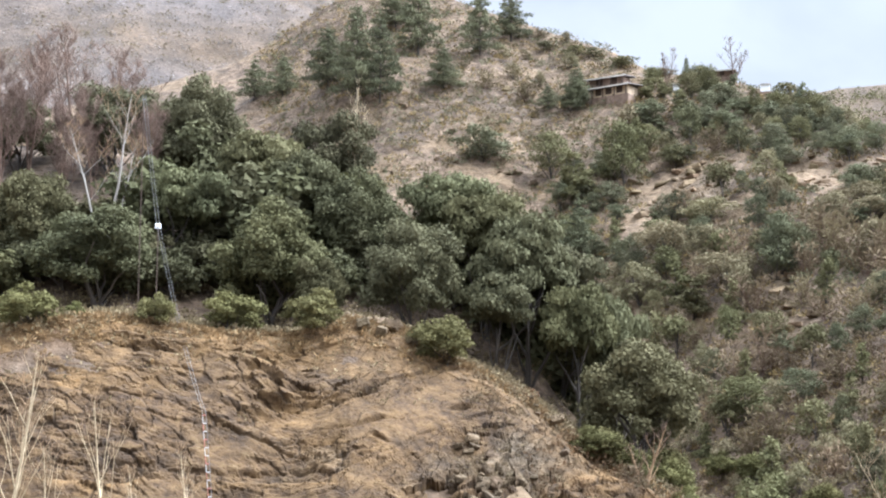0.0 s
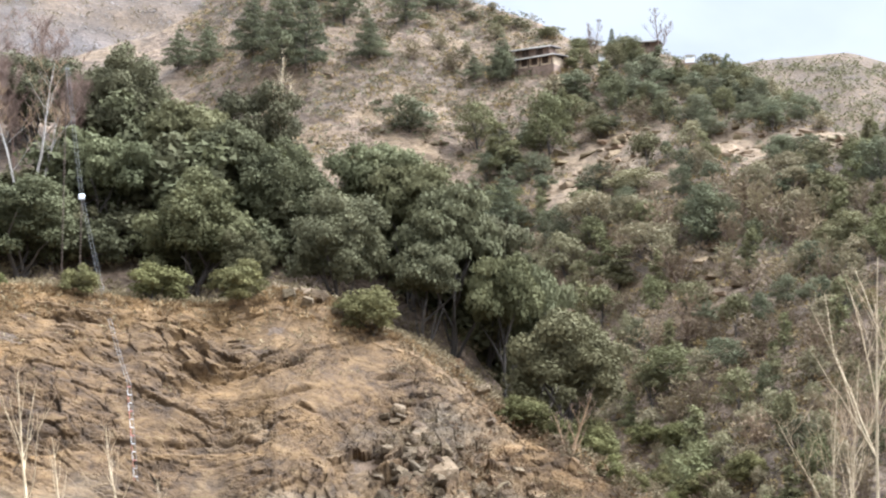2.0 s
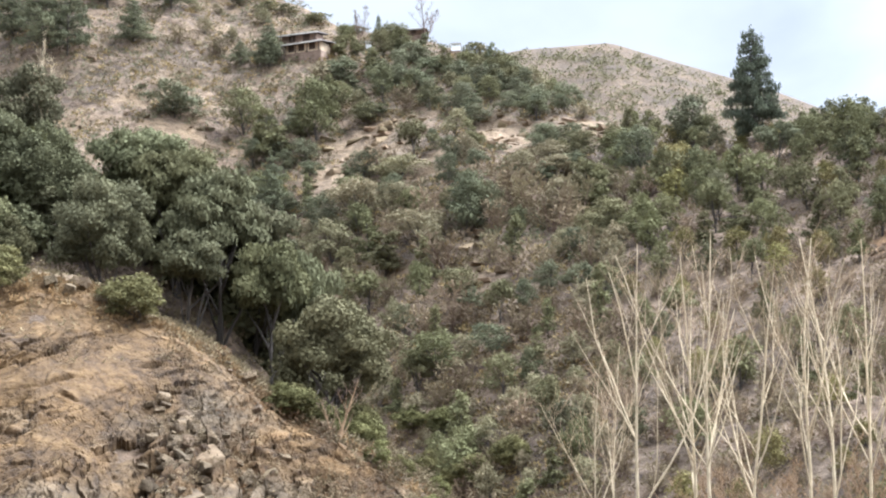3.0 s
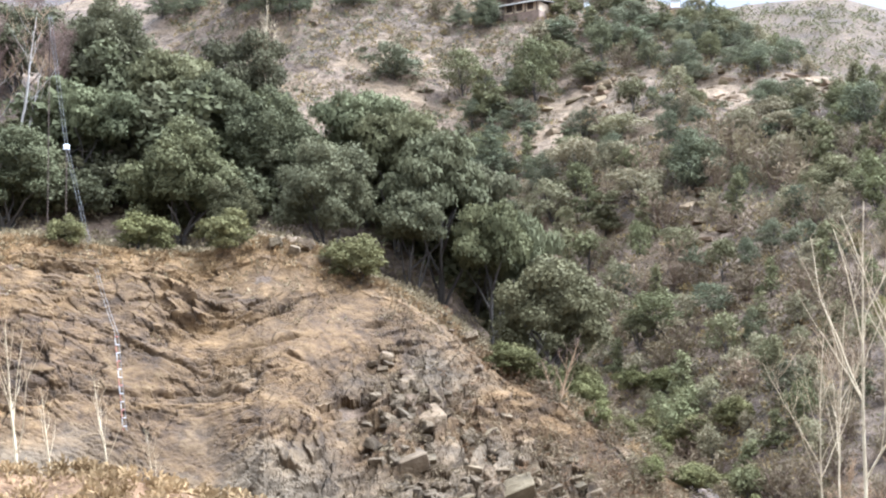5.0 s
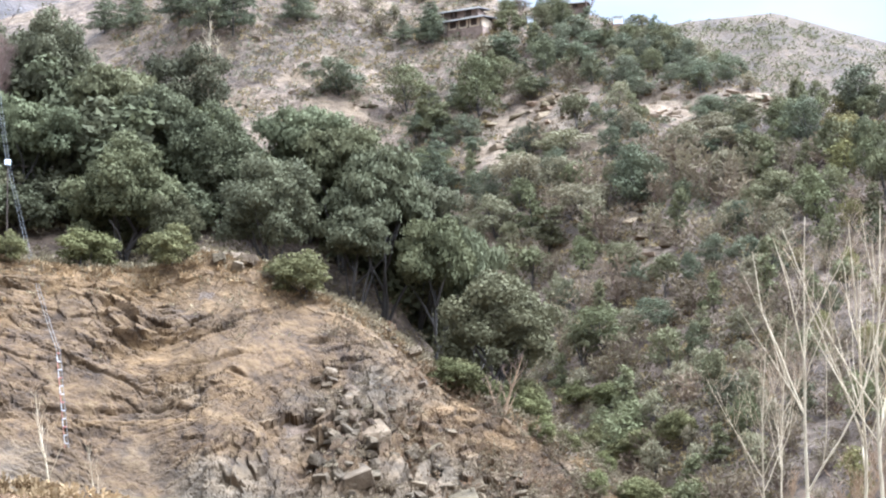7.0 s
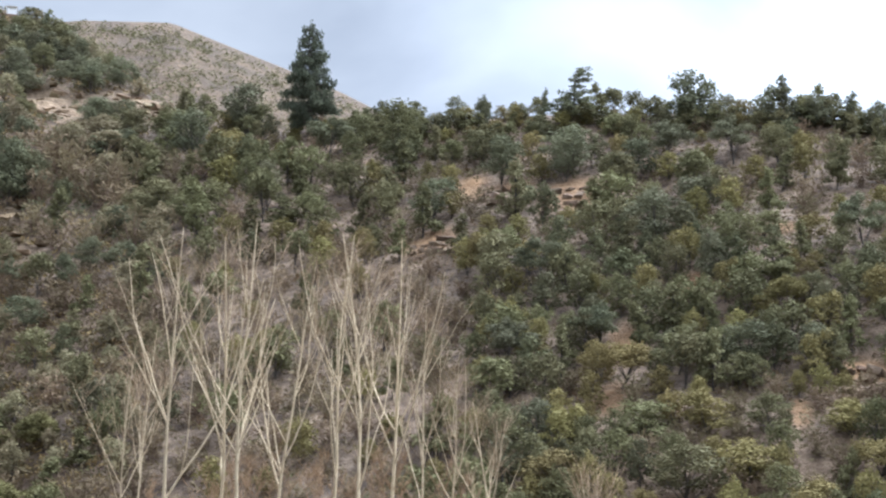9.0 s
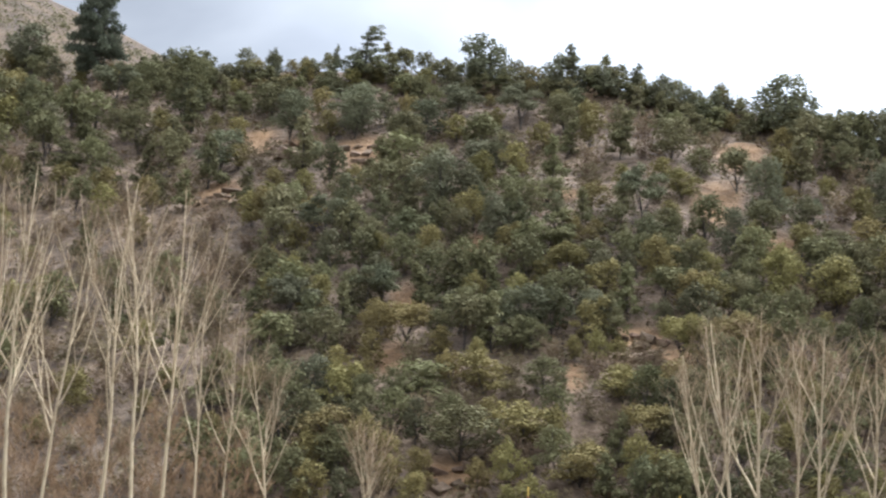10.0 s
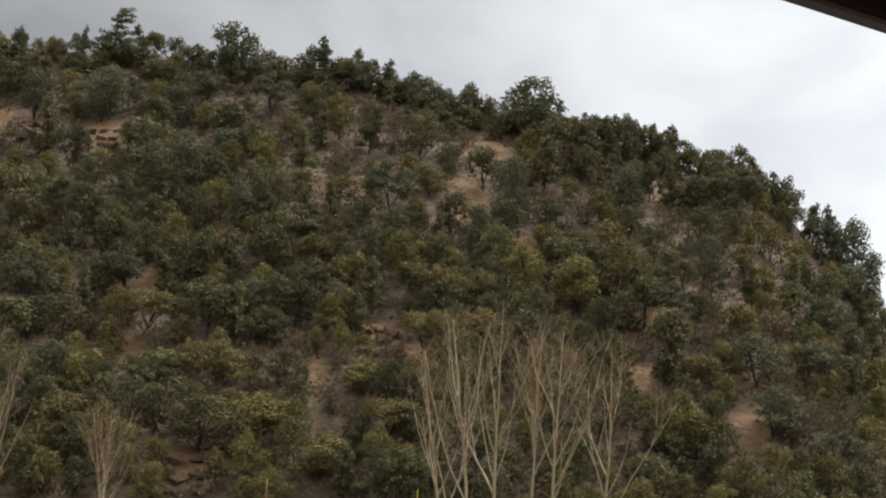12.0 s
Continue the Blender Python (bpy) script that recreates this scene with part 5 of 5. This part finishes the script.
# ---- boulders ----
def boulder_kind(seed, flat=0.6, mat=None):
    """An angular boulder about 1 m across."""
    rng = np.random.default_rng(seed)
    bm = bmesh.new()
    corners = [bm.verts.new((x * rng.uniform(0.34, 0.55), y * rng.uniform(0.30, 0.5), z * rng.uniform(0.3, 0.55) * flat)) for x in (-1, 1) for y in (-1, 1) for z in (-1, 1)]
    for _ in range(7):
        p = Vector(rng.normal(size=3)).normalized() * rng.uniform(0.42, 0.56)
        corners.append(bm.verts.new((p.x, p.y, p.z * flat)))
    bmesh.ops.convex_hull(bm, input=corners)
    bmesh.ops.delete(bm, geom=[v for v in bm.verts if not v.link_faces], context="VERTS")
    bmesh.ops.bevel(bm, geom=bm.edges[:], offset=0.025, segments=1, affect="EDGES")
    bmesh.ops.triangulate(bm, faces=bm.faces[:])
    me = bpy.data.meshes.new("boulder")
    bm.to_mesh(me)
    bm.free()
    me.materials.append(mat or BOULDER)
    return me


crag_blocks = [boulder_kind(s, q, BROWNROCK) for s, q in ((11, 0.6), (12, 0.5), (13, 0.7), (14, 0.45))]
tan_blocks = [boulder_kind(s, q, TANROCK) for s, q in ((21, 0.5), (22, 0.4), (23, 0.6), (24, 0.45))]
boulders = [boulder_kind(s, q) for s, q in ((1, 0.7), (2, 0.55), (3, 0.8), (4, 0.6))]


def boulder(a, r, size, rng, label, group, up=0.12, face=False, kinds=None, name="boulder"):
    ob = new(name, (kinds or boulders)[rng.integers(4)])
    p = at(a, r)
    if face:
        p = p + Vector((-math.sin(radians(a)) * 0.75, -math.cos(radians(a)) * 0.75, 0.75))
    ob.matrix_basis = Matrix.LocRotScale(p + Vector((0, 0, up * size)), Euler(rng.uniform(-0.4, 0.4, 3) + np.array((0.55 if face else 0.0, 0, 0 if face else rng.uniform(0, 6)))), (size * rng.uniform(0.8, 1.5), size * rng.uniform(0.7, 1.1), size * rng.uniform(0.6, 1.0)))
    tagged(ob, label, name.replace("_", " "), group)


rng = np.random.default_rng(90)
for _ in range(30):
    boulder(rng.uniform(-2.9, -0.5), rng.uniform(129.3, 132.6), rng.uniform(0.5, 1.3), rng, "grey boulder in the pile above the rock face", "boulder pile", up=0.35)
for _ in range(70):
    r = rng.uniform(105, 124)
    boulder(rng.uniform(0.6, 8.5), r, rng.uniform(0.5, 1.25), rng, "angular pale grey block in the rubble slope", "rubble below the rock face", up=-0.12, face=True)
rng_big = np.random.default_rng(95)
for _ in range(26):
    boulder(rng_big.uniform(1.5, 8.8), rng_big.uniform(106, 122), rng_big.uniform(1.4, 2.5), rng_big, "large angular grey block in the rubble slope", "rubble below the rock face", up=-0.14, face=True)
for _ in range(20):
    boulder(rng.uniform(2.0, 9.0), rng.uniform(123, 131), rng.uniform(0.3, 0.8), rng, "angular pale grey block in the rubble slope", "rubble below the rock face", face=True)
# the smaller stones between them
stones = [boulder_kind(s, 0.8) for s in (5, 6, 7)]
base_v, base_f = [], []
for k in range(420):
    src = stones[k % 3]
    v = np.empty(len(src.vertices) * 3)
    src.vertices.foreach_get("co", v)
    v = v.reshape(-1, 3) * rng.uniform(0.25, 1.0) * np.array((rng.uniform(0.9, 1.6), 1.0, rng.uniform(0.7, 1.1)))
    m = np.array(Euler(tuple(rng.uniform(-0.7, 0.7, 2)) + (rng.uniform(0, 6.3),)).to_matrix())
    a, r = rng.uniform(0.2, 9.0), rng.uniform(105, 123)
    p = at(a, r)
    p = np.array((p.x - math.sin(radians(a)) * 0.62, p.y - math.cos(radians(a)) * 0.62, p.z + 0.64))
    base_f.append(np.array([tuple(q.vertices) for q in src.polygons]) + sum(len(b) for b in base_v))
    base_v.append(v @ m.T + p)
tagged(put("rubble_stones", mesh_from("rubble_stones", np.concatenate(base_v), np.concatenate(base_f)), BOULDER), "small angular stones of the rubble slope", "rubble", kind="stuff")
for pa, pr, w, dp in PATCHES + CLEARINGS:
    for _ in range(4):
        boulder(pa + rng.uniform(-1, 1) * w / pr * 57, pr + rng.uniform(-1, 1) * dp, rng.uniform(0.5, 1.6), rng, "weathered boulder on the bare slope", "boulders on the hillside")

# rock breaking out of the long hillside: rows of brown blocks, each row a little higher up the slope
for pa, pr, w, rows in ((29.0, 212, 4.6, 5), (26.8, 217, 3.4, 4), (24.3, 207, 2.6, 3), (38.2, 167.5, 2.4, 3), (32.2, 146.5, 2.6, 3), (39.2, 164, 2.0, 2)):
    for k in range(rows):
        for j in range(4):
            size = rng.uniform(0.9, 2.0)
            boulder(pa + (j - 1.5 + rng.uniform(-0.4, 0.4)) * w / 2.2 / pr * 57.3, pr + (k - rows / 2) * 1.9 + rng.uniform(-0.5, 0.5), size, rng, "brown weathered block of a rock outcrop", "blocks of the rock outcrops", up=-0.05, kinds=crag_blocks, name="outcrop_block")
# tan ledges of the open slope below the houses
rng_ledge = np.random.default_rng(93)
for pa, pr, w, dp in PATCHES:
    if pa > 6:
        for k in range(max(2, round(dp / 2.0))):
            for j in range(max(2, round(w * 0.8))):
                if rng_ledge.random() < 0.8:
                    boulder(pa + rng_ledge.uniform(-1, 1) * w / pr * 57.3, pr + (k + 0.5 + rng_ledge.uniform(-0.4, 0.4)) * 4.0 - dp, rng_ledge.uniform(0.9, 2.6), rng_ledge, "tan weathered ledge block on the open slope", "ledge blocks on the slope", up=-0.08, kinds=tan_blocks, name="ledge_block")
for _ in range(40):
    boulder(rng.uniform(-3.5, 6.5), rng.uniform(290, 365), rng.uniform(0.5, 1.7), rng, "weathered boulder on the bare slope", "boulders on the hillside", up=0.05)

# ---- the hilltop houses ----
PLASTER = surface("mud_plaster", [(0.3, (0.30, 0.22, 0.14)), (0.7, (0.50, 0.39, 0.27))], 1.2, bump=0.3)
MUDBROWN = surface("brown_mud_wall", [(0.3, (0.13, 0.09, 0.065)), (0.7, (0.24, 0.17, 0.125))], 1.2, bump=0.3)
ROOFING = surface("grey_slate_roof", [(0.3, (0.075, 0.065, 0.06)), (0.7, (0.17, 0.15, 0.135))], 2.5, bump=0.4)
ROOF_EDGE = surface("pale_roof_edge", [(0.3, (0.42, 0.38, 0.33)), (0.7, (0.62, 0.58, 0.52))], 3.0, bump=0.1)
WHITEWASH = surface("whitewash", [(0.3, (0.74, 0.74, 0.72)), (0.7, (0.84, 0.84, 0.83))], 2.0, bump=0.1, stain=0.06)
DARKWOOD = surface("dark_wood", [(0.3, (0.035, 0.024, 0.018)), (0.7, (0.09, 0.062, 0.045))], 8.0, bump=0.3, wide=(0.2, 1, 1))


def hill_house(a, r, wide, deep, high, roof_mat, label, openings=(), lean=8.0, overhang=0.9, face=None, lift=0.0, wall_mat=None, posts=4):
    """A low house: walls with sunk openings, a single-pitch roof with a pale edge, and posts under the eave."""
    root = new("hillside_house")
    root.matrix_basis = Matrix.Translation(at(a, r, lift)) @ pose(0, 0, 0, 0, 0, face if face is not None else -a)
    part("wall", box((wide, deep, high + 0.3), (0, 0, high / 2 - 0.15), bevel=0.04), wall_mat or PLASTER, root)
    part("plinth", box((wide + 0.3, deep + 0.3, 2.9), (0, 0, -1.75), bevel=0.08), MUDBROWN, root, "brown rubble-stone plinth")
    for x, w, h in openings:
        frame_ob = part("door", box((w, 0.08, h), (x, -deep / 2 - 0.02, h / 2 + 0.05)), DARKWOOD, root, "dark wooden door")
        part("door_frame", box((w + 0.25, 0.06, 0.14), (x, -deep / 2 - 0.03, h + 0.12)), DARKWOOD, frame_ob)
    tilt = Matrix.Rotation(radians(lean), 4, "X")
    roof = part("roof", box((wide + (1.4 if posts else 0.3), deep + 2 * overhang, 0.2), (0, 0, high + 0.28), tilt, 0.03), roof_mat, root, "grey slate roof")
    part("roof_edge", box((wide + (1.44 if posts else 0.34), 0.10, 0.26), Vector((0, 0, high + 0.28)) + tilt @ Vector((0, -(deep / 2 + overhang) - 0.03, 0.0)), tilt), ROOF_EDGE, roof, "pale weathered roof edge")
    for i in range(posts):
        x = -wide / 2 + wide * i / 3
        part("post", box((0.16, 0.16, high + 0.4), (x, -deep / 2 - overhang * 0.7, high / 2 - 0.35)), DARKWOOD, root)
    return tagged(root, label, "house", "houses on the ridge")


# dark doors and brown upper wall stand for the shade under the eaves
hill_house(5.72, 338.5, 7.6, 4.2, 1.5, ROOFING, "low mud-walled house with a slate roof on the ridge", ((-2.6, 1.3, 1.25), (-0.4, 1.3, 1.25), (2.0, 1.3, 1.25)), face=-34.0, overhang=1.1, lift=-0.3)
hill_house(5.55, 342.5, 7.4, 3.6, 1.4, ROOFING, "upper mud-walled house with a slate roof, wall darkened for eave shade", ((-1.5, 1.4, 1.15), (1.6, 1.4, 1.15)), face=-30.0, lift=0.8, wall_mat=MUDBROWN, overhang=1.0)
hill_house(6.35, 340.5, 3.0, 3.0, 1.1, ROOFING, "small pale mud-walled annexe beside the ridge house", ((0.3, 0.8, 0.9),), face=-8.0, lift=0.1, posts=0, overhang=0.5)
hill_house(9.05, 342, 6.4, 5.0, 1.0, ROOFING, "dark-roofed house half hidden by trees on the ridge", ((1.2, 0.9, 0.9),), face=-14.0, lift=0.5, wall_mat=MUDBROWN)
hill_house(7.72, 342, 1.2, 1.2, 0.7, ROOFING, "small whitewashed hut on the ridge", (), face=-8.0, wall_mat=WHITEWASH, posts=0, overhang=0.15)
hill_house(10.6, 332, 1.7, 1.5, 1.0, ROOFING, "small whitewashed hut on the ridge", (), face=-10.0, lift=0.5, wall_mat=WHITEWASH, posts=0, overhang=0.15, lean=14.0)

# ---- the line up the spur: lattice mast, insulator posts and wires ----
GALV = surface("galvanised_steel", [(0.3, (0.10, 0.095, 0.09)), (0.7, (0.19, 0.185, 0.18))], 6.0, rough=0.7, bump=0.05)
WHITEPAINT = surface("white_paint", [(0.3, (0.42, 0.40, 0.38)), (0.7, (0.55, 0.54, 0.52))], 6.0, rough=0.6, bump=0.05, stain=0.15)
REDPAINT = surface("faded_red_paint", [(0.3, (0.30, 0.10, 0.08)), (0.7, (0.42, 0.17, 0.13))], 6.0, rough=0.55, bump=0.05)
CERAMIC = surface("white_insulator", [(0.3, (0.68, 0.68, 0.67)), (0.7, (0.80, 0.80, 0.79))], 6.0, rough=0.25, bump=0.0, stain=0.05)


def bearing_point(a, r, z):
    return Vector((r * math.sin(radians(a)), r * math.cos(radians(a)), z))


def strut(p, q, thick, name, material, parent):
    v, fc = tubes([[(np.array(p), thick), (np.array(q), thick)]], 5)
    return put(name, mesh_from(name, v, fc, True), material, parent)


mast_foot, mast_top = bearing_point(-7.34, 114.6, 8.6), bearing_point(-7.66, 114.6, 15.5)
mast = tagged(new("lattice_mast"), "thin lattice mast with red and white bands on the rock", "mast")
span = bearing_point(-7.5 + 0.055, 114.6, 0) - bearing_point(-7.5 - 0.055, 114.6, 0)
for side in (-0.5, 0.5):
    strut(mast_foot + span * side, mast_top + span * side, 0.02, "rail", GALV, mast)
for i in range(13):
    p = mast_foot.lerp(mast_top, (i + 0.9) / 13.4)
    v, fc = tubes([[(np.array(p - span * 0.5), 0.035), (np.array(p + span * 0.5), 0.035)]], 6)
    put("rung", mesh_from("rung", v, fc, True), WHITEPAINT if i % 3 else REDPAINT, mast)
    if i < 12:
        q = mast_foot.lerp(mast_top, (i + 1.9) / 13.4)
        strut(p - span * 0.5, q - span * 0.5, 0.026, "band", WHITEPAINT if i % 2 else REDPAINT, mast)


def insulator_post(a, r, top_z, label, caps=True):
    root = tagged(new("insulator_post"), label, "utility post", "posts of the wire line")
    foot = at(a, r, -0.4)
    top = Vector((foot.x, foot.y, top_z))
    strut(foot, top, 0.04, "post", DARKWOOD, root)
    arm = bearing_point(a + 0.06, r, 0) - bearing_point(a - 0.06, r, 0)
    strut(top - arm * 0.5, top + arm * 0.5, 0.05, "crossarm", GALV, root)
    for s in (-0.38, 0.38) if caps else ():
        bm = bmesh.new()
        for k in range(3):
            bmesh.ops.create_cone(bm, cap_ends=True, segments=10, radius1=0.15, radius2=0.08, depth=0.12, matrix=Matrix.Translation(top + arm * s + Vector((0, 0, 0.12 + 0.13 * k))))
        part("insulator", bm, CERAMIC, root, "white ceramic insulator")
    return top + Vector((0, 0, 0.4)), arm * 0.38


ends = [(mast_top, span * 0.4),
        insulator_post(-8.39, 129.6, 6 + 129.6 * math.tan(radians(6.9)), "short steel post with white insulators at the rock edge"),
        insulator_post(-9.27, 134.0, 6 + 134.0 * math.tan(radians(10.5)), "steel post with white insulators before the oaks"),
        insulator_post(-9.84, 138.0, 6 + 138.0 * math.tan(radians(14.6)), "tall thin post for the wires among the oaks", False)]
for (p, u), (q, v) in zip(ends, ends[1:]):
    for s in (-1, 1):
        a0, a1 = p + u * s, q + v * s
        path = []
        for i in range(9):
            k = i / 8
            m = a0.lerp(a1, k)
            m.z -= 0.25 * 4 * k * (1 - k)
            path.append((np.array(m), 0.012))
        vv, fc = tubes([path], 5)
        tagged(put("wire", mesh_from("wire", vv, fc, True), GALV), "grey wire strung up the spur", "wire", "wires of the line")

# ---- marker posts by the road ----
for a, r, h in ((34.75, 128, 4.2), (39.56, 128, 3.8)):
    post = tagged(new("marker_post"), "thin roadside marker post with yellow and red bands", "marker post", "marker posts by the road")
    post.matrix_basis = Matrix.Translation(at(a, r, -0.1))
    YEL = surface("yellow_paint", [(0.3, (0.50, 0.33, 0.06)), (0.7, (0.62, 0.44, 0.10))], 6.0, rough=0.5, bump=0.0) if a < 36 else YEL
    for i in range(6):
        strut((0, 0, h * i / 6), (0, 0, h * (i + 1) / 6), 0.05, "band", YEL if i % 2 else REDPAINT, post)

# ---- the building that the camera stands at: eave, floor and wall ----
EAVEWOOD = surface("brown_stained_wood", [(0.3, (0.055, 0.03, 0.02)), (0.7, (0.12, 0.068, 0.045))], 9.0, rough=0.6, bump=0.3, wide=(0.15, 1, 1))
WALL = surface("rendered_wall", [(0.3, (0.5, 0.48, 0.45)), (0.7, (0.62, 0.60, 0.57))], 3.0, bump=0.2)
EAVE_Y, EAVE_Z = 2.0, EYE + 0.847
eave = tagged(new("roof_eave"), "brown-stained wooden roof eave over the balcony", "roof eave")
part("fascia", box((14, 0.05, 0.22), (2, EAVE_Y - 0.025, EAVE_Z + 0.11), bevel=0.006), EAVEWOOD, eave)
slope = Matrix.Rotation(radians(-9), 4, "X")
for i in range(22):
    part("board", box((14, 0.17, 0.03), (2, EAVE_Y - 0.16 - i * 0.176, EAVE_Z + 0.14 + 0.028 * i), slope), EAVEWOOD, eave)
for i in range(12):
    part("rafter", box((0.09, 3.9, 0.13), (-4.5 + i * 1.2, EAVE_Y - 2.0, EAVE_Z + 0.37), slope), EAVEWOOD, eave)
for x in (-4.9, 8.9):
    part("post", box((0.16, 0.16, EAVE_Z + 0.1), (x, EAVE_Y - 0.4, (EAVE_Z + 0.1) / 2 - 0.05), bevel=0.01), EAVEWOOD, eave)
part("roof_cover", box((14.2, 4.2, 0.06), (2, EAVE_Y - 1.95, EAVE_Z + 0.50), slope), ROOFING, eave)
tagged(put("balcony_floor", (lambda bm, me: (bm.to_mesh(me), bm.free(), me)[2])(box((14, 3.6, 0.2), (2, -0.1, EYE - 1.7)), bpy.data.meshes.new("balcony_floor")), WALL), "concrete balcony floor", "floor", kind="structure")
tagged(put("wall_south", (lambda bm, me: (bm.to_mesh(me), bm.free(), me)[2])(box((14, 0.3, 8.0), (2, -2.05, 3.9)), bpy.data.meshes.new("wall_south")), WALL), "plain rendered wall behind the balcony", "wall", kind="structure")
